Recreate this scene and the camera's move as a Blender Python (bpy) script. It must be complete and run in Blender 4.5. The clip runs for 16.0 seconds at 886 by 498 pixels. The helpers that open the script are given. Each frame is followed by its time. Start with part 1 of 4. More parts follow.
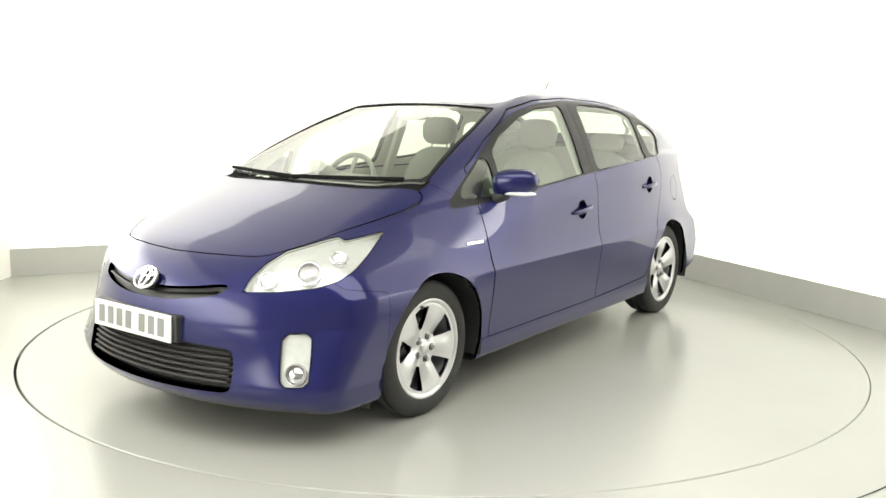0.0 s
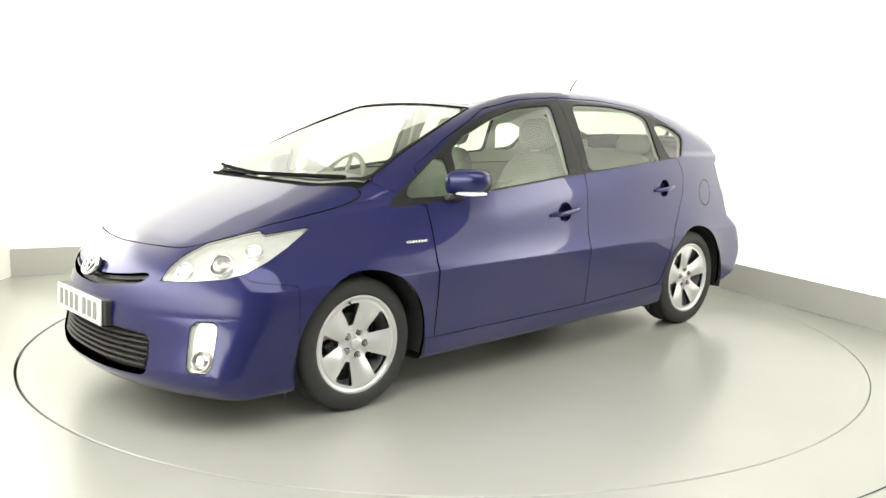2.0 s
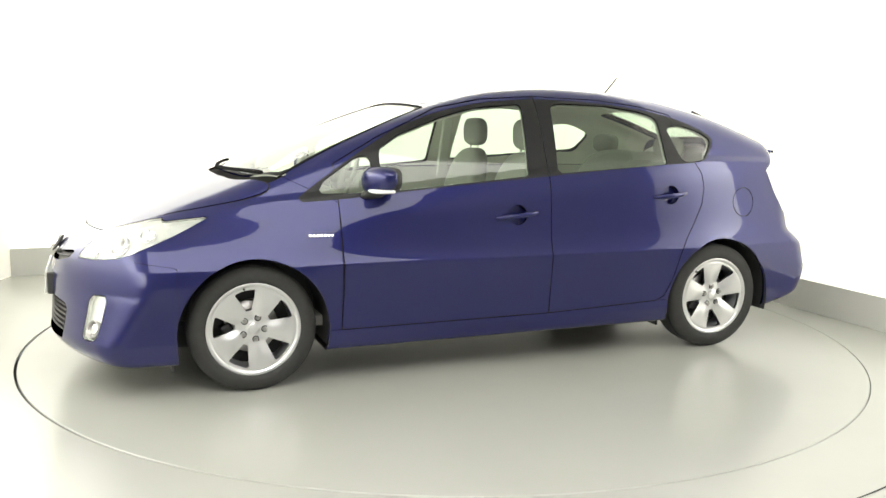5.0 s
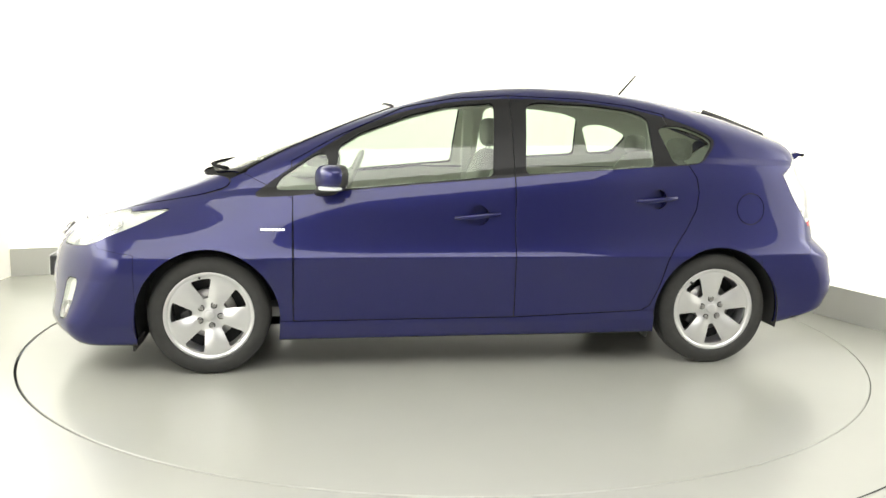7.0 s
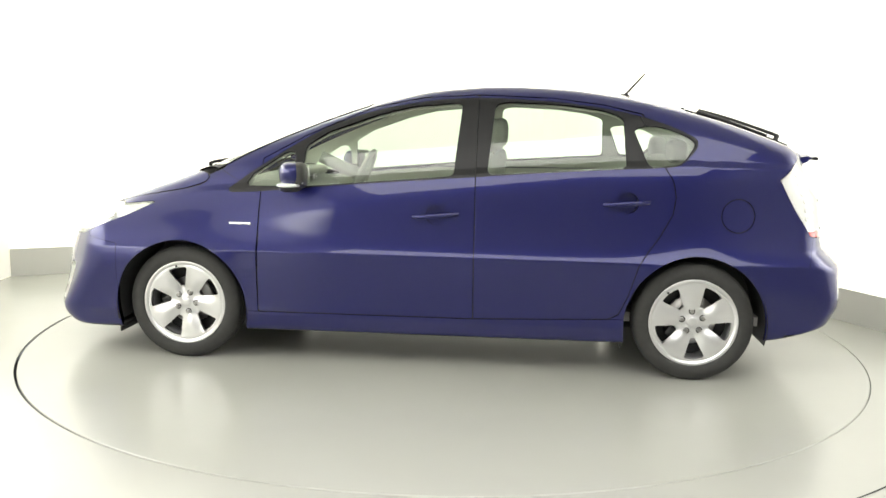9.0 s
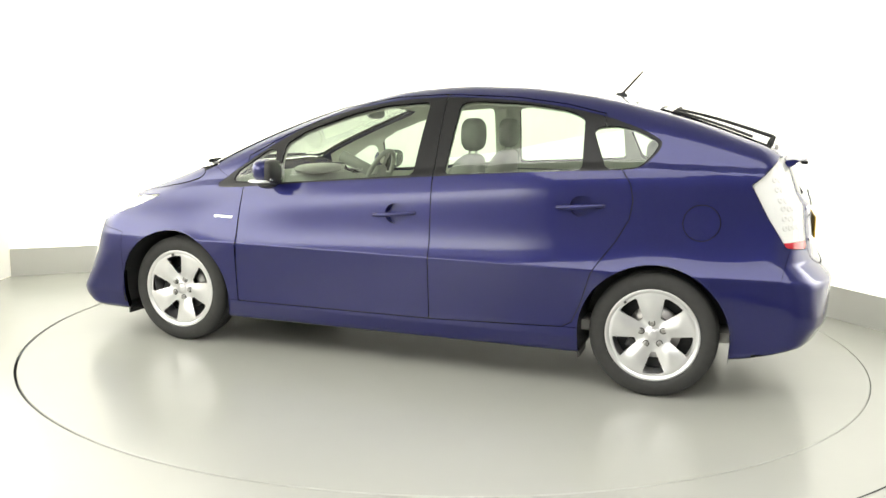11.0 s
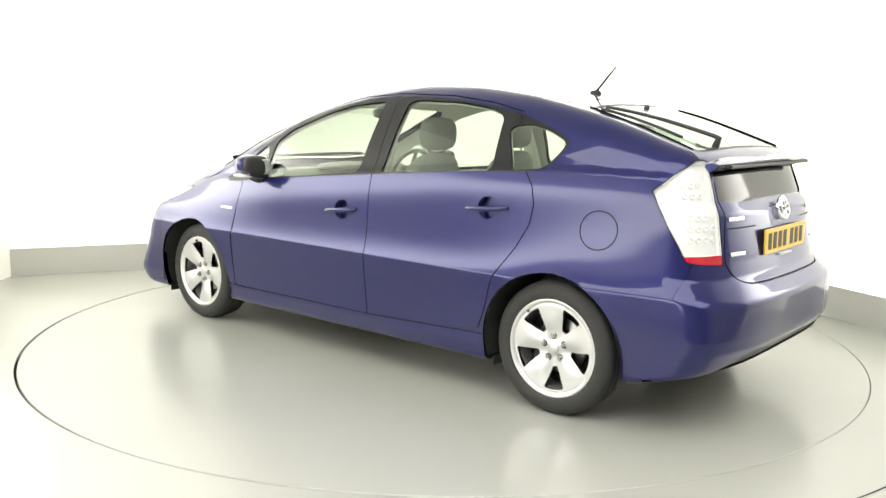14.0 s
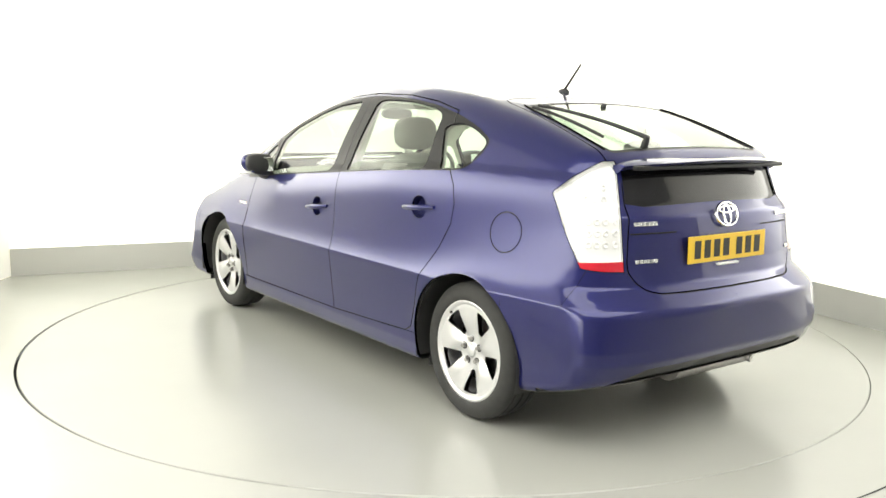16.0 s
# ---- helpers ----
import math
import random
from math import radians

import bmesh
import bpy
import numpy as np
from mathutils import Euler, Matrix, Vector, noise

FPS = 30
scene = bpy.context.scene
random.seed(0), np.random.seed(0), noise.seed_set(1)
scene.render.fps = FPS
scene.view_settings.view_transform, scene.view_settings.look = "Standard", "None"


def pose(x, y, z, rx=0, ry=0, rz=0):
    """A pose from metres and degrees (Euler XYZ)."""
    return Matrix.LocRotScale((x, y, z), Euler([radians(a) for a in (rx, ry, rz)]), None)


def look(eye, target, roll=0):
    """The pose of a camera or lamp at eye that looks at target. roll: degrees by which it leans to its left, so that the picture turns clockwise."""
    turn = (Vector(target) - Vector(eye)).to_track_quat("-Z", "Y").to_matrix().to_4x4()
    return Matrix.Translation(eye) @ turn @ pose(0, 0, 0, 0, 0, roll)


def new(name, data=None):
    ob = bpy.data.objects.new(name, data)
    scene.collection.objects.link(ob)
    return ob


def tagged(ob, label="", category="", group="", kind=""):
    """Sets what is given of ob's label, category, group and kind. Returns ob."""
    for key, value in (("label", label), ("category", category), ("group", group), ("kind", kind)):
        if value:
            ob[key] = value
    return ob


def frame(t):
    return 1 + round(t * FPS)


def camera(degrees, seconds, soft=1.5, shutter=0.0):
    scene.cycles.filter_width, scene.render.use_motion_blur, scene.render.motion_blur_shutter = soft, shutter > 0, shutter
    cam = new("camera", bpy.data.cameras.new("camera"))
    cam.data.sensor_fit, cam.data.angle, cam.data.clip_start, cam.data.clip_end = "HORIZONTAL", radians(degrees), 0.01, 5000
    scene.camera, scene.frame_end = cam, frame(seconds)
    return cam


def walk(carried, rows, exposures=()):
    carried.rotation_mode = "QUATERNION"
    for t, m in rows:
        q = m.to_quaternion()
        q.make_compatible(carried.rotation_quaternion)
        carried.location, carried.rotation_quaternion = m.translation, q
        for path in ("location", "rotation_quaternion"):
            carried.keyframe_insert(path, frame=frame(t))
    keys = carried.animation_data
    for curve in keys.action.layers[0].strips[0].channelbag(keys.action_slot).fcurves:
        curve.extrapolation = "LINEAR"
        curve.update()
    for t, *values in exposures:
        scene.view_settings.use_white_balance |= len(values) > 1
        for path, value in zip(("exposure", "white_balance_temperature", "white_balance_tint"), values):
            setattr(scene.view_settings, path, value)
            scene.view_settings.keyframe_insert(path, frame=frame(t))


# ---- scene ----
# ---------------------------------------------------------------- camera
EYE = (0.0, -5.324, 1.338)
AIM = (-0.0134, -0.3832, 0.5698)
cam = camera(54.4, 16.0, soft=1.5)
walk(cam, [(0.0, look(EYE, AIM, 1.067)), (16.0, look(EYE, AIM, 1.067))],
     exposures=[(0.0, 0.12), (16.0, 0.12)])

# turn of the table, seconds and degrees; steady between the rows
TURN = [(0.0, 54.11), (0.5, 51.65), (1.0, 48.94), (1.5, 45.90), (2.0, 42.61), (2.5, 39.18), (3.0, 35.70), (3.5, 32.22),
        (4.0, 28.76), (6.5, 11.65), (7.0, 8.24), (7.5, 4.83), (8.0, 1.41), (8.5, -2.01), (9.0, -5.45), (11.5, -22.69),
        (12.0, -26.14), (12.5, -29.60), (13.0, -33.05), (13.5, -36.47), (14.0, -39.88), (14.5, -43.27), (15.0, -46.66),
        (15.5, -50.05), (16.0, -53.45)]
CAR_OFF = (-0.018, 0.082)
TABLE_R = 2.439

# ---------------------------------------------------------------- world and light
world = bpy.data.worlds.new("studio_world")
world.use_nodes = True
world.node_tree.nodes["Background"].inputs[0].default_value = (0.9, 0.95, 1.0, 1)
world.node_tree.nodes["Background"].inputs[1].default_value = 0.3
scene.world = world

# ---------------------------------------------------------------- materials
def material(name, base, rough=0.5, metal=0.0, coat=0.0, spec=0.5, vary=0.0, scale=8.0, bump=0.0, bump_scale=200.0,
             emit=0.0, rough_vary=0.0, coat_rough=0.03):
    m = bpy.data.materials.new(name)
    m.use_nodes = True
    nt = m.node_tree
    b = nt.nodes["Principled BSDF"]
    b.inputs["Base Color"].default_value = (*base, 1)
    b.inputs["Roughness"].default_value = rough
    b.inputs["Metallic"].default_value = metal
    b.inputs["Coat Weight"].default_value = coat
    b.inputs["Coat Roughness"].default_value = coat_rough
    b.inputs["Specular IOR Level"].default_value = spec
    if emit:
        b.inputs["Emission Color"].default_value = (*base, 1)
        b.inputs["Emission Strength"].default_value = emit
    tc = nt.nodes.new("ShaderNodeTexCoord")
    if vary or rough_vary:
        n1 = nt.nodes.new("ShaderNodeTexNoise")
        n1.inputs["Scale"].default_value = scale
        n1.inputs["Detail"].default_value = 6
        nt.links.new(tc.outputs["Object"], n1.inputs["Vector"])
        if vary:
            mix = nt.nodes.new("ShaderNodeMixRGB")
            mix.inputs[1].default_value = (*[max(0, c * (1 - vary)) for c in base], 1)
            mix.inputs[2].default_value = (*[min(1, c * (1 + vary)) for c in base], 1)
            nt.links.new(n1.outputs["Fac"], mix.inputs[0])
            nt.links.new(mix.outputs[0], b.inputs["Base Color"])
        if rough_vary:
            mr = nt.nodes.new("ShaderNodeMapRange")
            mr.inputs["To Min"].default_value = max(0.0, rough - rough_vary)
            mr.inputs["To Max"].default_value = min(1.0, rough + rough_vary)
            nt.links.new(n1.outputs["Fac"], mr.inputs["Value"])
            nt.links.new(mr.outputs[0], b.inputs["Roughness"])
    if bump:
        n2 = nt.nodes.new("ShaderNodeTexNoise")
        n2.inputs["Scale"].default_value = bump_scale
        n2.inputs["Detail"].default_value = 3
        nt.links.new(tc.outputs["Object"], n2.inputs["Vector"])
        bp = nt.nodes.new("ShaderNodeBump")
        bp.inputs["Strength"].default_value = bump
        bp.inputs["Distance"].default_value = 0.002
        nt.links.new(n2.outputs["Fac"], bp.inputs["Height"])
        nt.links.new(bp.outputs[0], b.inputs["Normal"])
    return m


def paint_material():
    """Dark blue metallic car paint: flakes under a clear coat."""
    m = material("blue_metallic_paint", (0.02, 0.02, 0.13), rough=0.34, metal=0.5, coat=1.0, spec=0.1, coat_rough=0.02)
    nt = m.node_tree
    b = nt.nodes["Principled BSDF"]
    tc = nt.nodes.new("ShaderNodeTexCoord")
    v = nt.nodes.new("ShaderNodeTexVoronoi")
    v.inputs["Scale"].default_value = 900
    nt.links.new(tc.outputs["Object"], v.inputs["Vector"])
    b.inputs["Coat IOR"].default_value = 1.48
    mix = nt.nodes.new("ShaderNodeMixRGB")
    mix.inputs[1].default_value = (0.0115, 0.013, 0.088, 1)
    mix.inputs[2].default_value = (0.0185, 0.021, 0.128, 1)
    nt.links.new(v.outputs["Color"], mix.inputs[0])
    nt.links.new(mix.outputs[0], b.inputs["Base Color"])
    return m


def glass_material(name, tint, gloss=1.0):
    """A clear pane: light passes with the glass's tint, and the surface mirrors by its angle."""
    m = bpy.data.materials.new(name)
    m.use_nodes = True
    nt = m.node_tree
    nt.nodes.remove(nt.nodes["Principled BSDF"])
    out = nt.nodes["Material Output"]
    tr = nt.nodes.new("ShaderNodeBsdfTransparent")
    tr.inputs[0].default_value = (*tint, 1)
    gl = nt.nodes.new("ShaderNodeBsdfGlossy")
    gl.inputs["Roughness"].default_value = 0.02
    gl.inputs[0].default_value = (gloss, gloss, gloss, 1)
    lw = nt.nodes.new("ShaderNodeLayerWeight")
    lw.inputs[0].default_value = 0.5
    pw = nt.nodes.new("ShaderNodeMath")
    pw.operation = "POWER"
    pw.inputs[1].default_value = 4.6
    nt.links.new(lw.outputs["Facing"], pw.inputs[0])
    fr = nt.nodes.new("ShaderNodeMapRange")
    fr.inputs["To Min"].default_value = 0.075
    nt.links.new(pw.outputs[0], fr.inputs["Value"])
    mx = nt.nodes.new("ShaderNodeMixShader")
    nt.links.new(fr.outputs[0], mx.inputs[0])
    nt.links.new(tr.outputs[0], mx.inputs[1])
    nt.links.new(gl.outputs[0], mx.inputs[2])
    nt.links.new(mx.outputs[0], out.inputs[0])
    return m


PAINT = paint_material()
GLASS = glass_material("green_tinted_glass", (0.715, 0.80, 0.705))
SCREEN_GLASS = glass_material("clear_windscreen_glass", (0.80, 0.85, 0.77))
LENS = glass_material("clear_lens", (0.97, 0.97, 0.97))
DARK_GLASS = material("dark_privacy_glass", (0.010, 0.010, 0.012), rough=0.08, spec=0.35)
BLACK = material("black_trim_plastic", (0.032, 0.032, 0.032), rough=0.45, rough_vary=0.1, bump=0.15)
GLOSS_BLACK = material("satin_black_trim", (0.012, 0.012, 0.013), rough=0.40, rough_vary=0.06, spec=0.3)
SEAL = material("dark_panel_gap", (0.004, 0.004, 0.006), rough=0.8)
RUBBER = material("tyre_rubber", (0.034, 0.034, 0.033), rough=0.75, vary=0.25, scale=30, bump=0.3)
MATT_RUBBER = material("matt_black_rubber", (0.015, 0.015, 0.015), rough=0.95, spec=0.05)
ALLOY = material("silver_alloy", (0.72, 0.72, 0.73), rough=0.32, metal=0.75, vary=0.04, scale=12)
DARK_METAL = material("dark_brake_metal", (0.05, 0.05, 0.052), rough=0.5, metal=0.6, vary=0.4, scale=25)
STEEL = material("brushed_steel", (0.45, 0.44, 0.43), rough=0.35, metal=1.0, vary=0.15, scale=40)
LAMP_CHROME = material("faceted_lamp_reflector", (0.86, 0.88, 0.84), rough=0.28, metal=0.55, vary=0.10, scale=40, bump=1.0, bump_scale=70)
CHROME = material("chrome", (0.85, 0.85, 0.87), rough=0.08, metal=1.0)
REFLECTOR = material("bright_reflector", (0.93, 0.93, 0.91), rough=0.30, metal=0.0, vary=0.09, scale=55)
WHITE_PLATE = material("white_plate", (0.82, 0.82, 0.80), rough=0.35)
YELLOW_PLATE = material("yellow_plate", (0.80, 0.52, 0.03), rough=0.35)
INK = material("black_ink", (0.012, 0.012, 0.012), rough=0.5)
RED_LENS = material("red_lens", (0.55, 0.01, 0.025), rough=0.12, coat=1.0)
CLOTH = material("grey_seat_cloth", (0.36, 0.36, 0.34), rough=0.9, vary=0.2, scale=60, bump=0.4, bump_scale=400)
TRIM = material("pale_grey_interior_trim", (0.72, 0.72, 0.67), rough=0.7, vary=0.08, scale=20, bump=0.2)
LINER = material("pale_headlining", (0.84, 0.84, 0.78), rough=0.95, vary=0.05, scale=30)
DASH = material("dark_grey_dashboard", (0.42, 0.42, 0.40), rough=0.65, vary=0.15, scale=30, bump=0.2)
FLOOR = material("pale_grey_glossy_floor_paint", (0.42, 0.424, 0.390), rough=0.23, vary=0.05, scale=1.3, rough_vary=0.05, spec=0.6)
SKIRT = material("pale_grey_skirting_paint", (0.62, 0.62, 0.585), rough=0.4, vary=0.05, scale=3.0)


def glow_wall_material(name, levels, end=None):
    """White wall with light put in as emission; levels: (height, radiance) of the glow; end: y where the glow has faded
    and where it is full.
    """
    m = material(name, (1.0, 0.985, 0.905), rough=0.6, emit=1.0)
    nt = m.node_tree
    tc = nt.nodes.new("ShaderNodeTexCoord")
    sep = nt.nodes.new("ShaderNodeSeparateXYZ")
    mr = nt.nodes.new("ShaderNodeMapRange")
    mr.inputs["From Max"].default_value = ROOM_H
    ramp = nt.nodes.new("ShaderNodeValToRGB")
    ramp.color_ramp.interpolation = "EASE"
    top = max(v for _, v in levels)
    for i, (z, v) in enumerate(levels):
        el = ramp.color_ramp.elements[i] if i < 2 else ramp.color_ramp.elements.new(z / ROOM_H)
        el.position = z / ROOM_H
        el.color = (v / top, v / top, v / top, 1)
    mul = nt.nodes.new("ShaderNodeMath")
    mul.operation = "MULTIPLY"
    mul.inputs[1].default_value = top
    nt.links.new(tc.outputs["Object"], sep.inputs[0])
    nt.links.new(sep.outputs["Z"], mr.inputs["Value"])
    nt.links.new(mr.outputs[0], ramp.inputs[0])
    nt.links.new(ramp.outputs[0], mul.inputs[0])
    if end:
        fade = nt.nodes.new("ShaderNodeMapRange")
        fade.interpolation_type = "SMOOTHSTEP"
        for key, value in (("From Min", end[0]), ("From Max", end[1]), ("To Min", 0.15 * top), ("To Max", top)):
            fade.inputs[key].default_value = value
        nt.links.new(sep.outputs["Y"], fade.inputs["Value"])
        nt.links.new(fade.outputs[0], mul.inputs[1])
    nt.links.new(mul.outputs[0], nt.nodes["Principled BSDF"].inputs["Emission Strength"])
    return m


ROOM_H = 3.6
# emission rising with height stands in for light falling on the back wall
LIGHT_WALL = glow_wall_material("white_wall_added_glow", ((0.6, 0.82), (2.3, 1.02), (3.0, 1.6)))
# unseen side walls: glow bands added for the car's highlights, faded along y
LEFT_WALL = glow_wall_material("side_wall_added_glow_band", ((0.70, 0.15), (1.70, 5.2), (2.0, 5.2), (2.6, 0.6)), (-9.0, -6.6))
RIGHT_WALL = glow_wall_material("end_wall_added_glow_band", ((0.45, 0.45), (1.4, 7.0), (1.8, 7.0), (2.4, 0.8)), (-1.87, -0.2))
CEIL = material("white_ceiling_paint", (0.55, 0.55, 0.53), rough=0.8, vary=0.02, scale=1.0)
GAP = material("dark_floor_joint", (0.02, 0.02, 0.02), rough=0.9)
# glow of the added fill light
LAMP = material("fill_light_glow", (1.0, 0.985, 0.95), rough=0.6, emit=3.0)
HALL = material("dim_grey_hall_paint", (0.34, 0.34, 0.33), rough=0.8, vary=0.1, scale=1.0)
DARK_SLAB = material("dark_slab_for_reflections", (0.07, 0.07, 0.075), rough=0.95, vary=0.2, scale=8.0, bump=0.4, bump_scale=200)
LAMP_FRAME = material("white_lamp_frame", (0.7, 0.7, 0.7), rough=0.5)

# ---------------------------------------------------------------- mesh helpers
def link_mesh(name, verts, faces, mat, parent=None, label="", smooth=True, normals=None):
    me = bpy.data.meshes.new(name)
    me.from_pydata([tuple(map(float, v)) for v in verts], [], [tuple(map(int, f)) for f in faces])
    me.update()
    if smooth:
        me.polygons.foreach_set("use_smooth", [True] * len(me.polygons))
    if normals is not None:
        me.normals_split_custom_set_from_vertices([tuple(map(float, n)) for n in normals])
    me.materials.append(mat)
    ob = new(name, me)
    if parent:
        ob.parent = parent
    if label:
        tagged(ob, label)
    return ob


def part(name, bm, mat, parent, label="", smooth=False):
    me = bpy.data.meshes.new(name)
    bmesh.ops.recalc_face_normals(bm, faces=bm.faces[:])
    bm.to_mesh(me)
    bm.free()
    if smooth:
        me.polygons.foreach_set("use_smooth", [True] * len(me.polygons))
        me.set_sharp_from_angle(angle=radians(38))
    me.materials.append(mat)
    ob = new(name, me)
    if parent:
        ob.parent = parent
    if label:
        tagged(ob, label)
    return ob


def box(bm, cx, cy, cz, sx, sy, sz, bevel=0.0, turn=None, segs=2):
    r = bmesh.ops.create_cube(bm, size=1.0)
    vs = r["verts"]
    bmesh.ops.scale(bm, vec=(sx, sy, sz), verts=vs)
    if bevel:
        es = list({e for v in vs for e in v.link_edges})
        rb = bmesh.ops.bevel(bm, geom=es, offset=bevel, segments=segs, profile=0.5, affect="EDGES")
        vs = list({v for f in rb["faces"] for v in f.verts} | {v for v in vs if v.is_valid})
    if turn is not None:
        bmesh.ops.transform(bm, matrix=turn, verts=vs)
    bmesh.ops.translate(bm, vec=(cx, cy, cz), verts=vs)
    return vs


def rod(bm, a, b, r0, r1=None, n=12):
    a, b = Vector(a), Vector(b)
    r = bmesh.ops.create_cone(bm, cap_ends=True, segments=n, radius1=r0, radius2=r0 if r1 is None else r1, depth=(b - a).length)
    m = Matrix.Translation((a + b) / 2) @ (b - a).to_track_quat("Z", "Y").to_matrix().to_4x4()
    bmesh.ops.transform(bm, matrix=m, verts=r["verts"])
    return r["verts"]


def lathe(profile, n=64, axis="y"):
    """Verts and faces of a profile of (radius, height) turned round an axis; closed where the profile ends meet."""
    vs, fs = [], []
    for i in range(n):
        a = 2 * math.pi * i / n
        for r, h in profile:
            vs.append((r * math.cos(a), h, r * math.sin(a)) if axis == "y" else (r * math.cos(a), r * math.sin(a), h))
    k = len(profile)
    for i in range(n):
        j = (i + 1) % n
        for q in range(k - 1):
            fs.append((i * k + q, i * k + q + 1, j * k + q + 1, j * k + q))
    return vs, fs


def poly_prism(pts, z0, z1):
    """A bmesh prism over a closed outline in plan."""
    bm = bmesh.new()
    lo = [bm.verts.new((x, y, z0)) for x, y in pts]
    hi = [bm.verts.new((x, y, z1)) for x, y in pts]
    bm.faces.new(lo[::-1])
    bm.faces.new(hi)
    for i in range(len(pts)):
        j = (i + 1) % len(pts)
        bm.faces.new((lo[i], lo[j], hi[j], hi[i]))
    return bm


# ---------------------------------------------------------------- the studio
def wall_run(name, pts, z0, z1, thick, mat, label, off=0.0):
    """A wall of some thickness along a line in plan, its inner face on the line; outside is to the left of the way."""
    vs, fs = [], []
    n = len(pts)
    for i, (x, y) in enumerate(pts):
        a = Vector(pts[max(i - 1, 0)])
        b = Vector(pts[min(i + 1, n - 1)])
        d = (b - a).normalized()
        o = Vector((-d.y, d.x))
        p, q = Vector((x, y)) - o * off, Vector((x, y)) + o * thick
        vs += [(p.x, p.y, z0), (p.x, p.y, z1), (q.x, q.y, z1), (q.x, q.y, z0)]
    for i in range(n - 1):
        a, b = i * 4, i * 4 + 4
        fs += [(a + k, a + (k + 1) % 4, b + (k + 1) % 4, b + k) for k in range(4)]
    fs += [(0, 3, 2, 1), (n * 4 - 4, n * 4 - 3, n * 4 - 2, n * 4 - 1)]
    ob = link_mesh(name, vs, fs, mat, smooth=False)
    return tagged(ob, label, "wall", kind="structure")


def rounded(a, c, b, r, n=10):
    """The bend of radius about r where a-c meets c-b."""
    a, c, b = Vector(a), Vector(c), Vector(b)
    p, q = c + (a - c).normalized() * r, c + (b - c).normalized() * r
    return [tuple(p * (1 - t) ** 2 + c * 2 * t * (1 - t) + q * t * t) for t in [i / n for i in range(n + 1)]]


CORNER_L, CORNER_B = (-3.47, 1.44), (1.29, 3.70)
RIGHT_BEND, RIGHT_END, LEFT_END = (3.15, -0.51), (3.75, -1.87), (-3.65, -9.00)


def build_room():
    # floor: a sheet with the round opening of the table
    vs, fs = [], []
    n = 160
    for i in range(n):
        a = 2 * math.pi * i / n
        c, s = math.cos(a), math.sin(a)
        k = 9.0 / max(abs(c), abs(s))
        r = TABLE_R + 0.001 - 0.0055 * c - 0.004 * s
        vs += [(c * r, s * r, -0.012), (c * r, s * r, 0.0),
               (c * 2.817, s * 2.817, 0.0), (c * 2.823, s * 2.823, 0.0), (c * k, s * k, 0.0)]
    for i in range(n):
        j = (i + 1) % n
        for q in range(4):
            fs.append((i * 5 + q, j * 5 + q, j * 5 + q + 1, i * 5 + q + 1))
    fl = link_mesh("floor", vs, fs, FLOOR, smooth=False)
    tagged(fl, "pale grey glossy painted studio floor", "floor", kind="structure")
    # the pit under the joint
    bm = bmesh.new()
    bmesh.ops.create_circle(bm, cap_ends=True, segments=96, radius=TABLE_R + 0.03)
    bmesh.ops.translate(bm, vec=(0, 0, -0.05), verts=bm.verts[:])
    tagged(part("turntable_pit", bm, GAP, None), "dark pit under the turntable joint", "floor", kind="structure")
    # walls
    left = [LEFT_END, CORNER_L]
    back_only = [CORNER_L] + rounded(CORNER_L, CORNER_B, RIGHT_END, 0.8) + [RIGHT_BEND]
    wall_run("wall_back", back_only, 0.0, ROOM_H, 0.12, LIGHT_WALL, "white studio wall round the turntable with added glow")
    wall_run("wall_right", [RIGHT_BEND, RIGHT_END], 0.0, ROOM_H, 0.12, RIGHT_WALL, "unseen white wall beside the turntable, glow band added for car reflections")
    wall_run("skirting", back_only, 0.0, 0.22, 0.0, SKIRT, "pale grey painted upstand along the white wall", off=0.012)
    wall_run("wall_left", left, 0.0, ROOM_H, 0.12, LEFT_WALL, "unseen white wall beside the turntable, glow band added for car reflections")
    wall_run("wall_front", [RIGHT_END, (3.75, -9.0), LEFT_END], 0.0, ROOM_H, 0.12, HALL,
             "dim grey hall wall behind the camera")
    # unseen dark slab, added to darken the floor's reflection in the doors
    bm = bmesh.new()
    box(bm, 0.075, -7.2, 0.004, 7.35, 3.6, 0.008, bevel=0.002)
    tagged(part("unseen_dark_slab", bm, DARK_SLAB, None), "unseen dark slab added behind the camera to darken door reflections", "floor", kind="structure")
    # a joint in the floor outside the table
    vs, fs = [], []
    for i in range(25):
        a = radians(-72 + 1.5 * i)
        vs += [(r * math.cos(a), r * math.sin(a), 0.0015) for r in (2.815, 2.823)]
    fs = [(2 * i, 2 * i + 1, 2 * i + 3, 2 * i + 2) for i in range(24)]
    tagged(link_mesh("floor_joint", vs, fs, GAP, smooth=False), "thin dark curved joint in the floor", "floor", kind="structure")
    bm = bmesh.new()
    box(bm, 0, -2.0, ROOM_H + 0.05, 9.0, 13.0, 0.1)
    tagged(part("ceiling", bm, CEIL, None), "white painted studio ceiling", "ceiling", kind="structure")


def build_fill_lamp(x, y, sx, sy, rz=0.0):
    e = new("unseen_fill_light")
    tagged(e, "large unseen soft box added under the ceiling as front fill", "light")
    bm = bmesh.new()
    box(bm, 0, 0, 0.05, sx + 0.06, sy + 0.06, 0.10, bevel=0.01)
    part("frame", bm, LAMP_FRAME, e)
    bm = bmesh.new()
    box(bm, 0, 0, -0.006, sx, sy, 0.012, bevel=0.004)
    part("diffuser", bm, LAMP, e, "glowing white face of the fill light")
    e.matrix_basis = pose(x, y, ROOM_H - 0.10, 0, 0, rz)
    return e


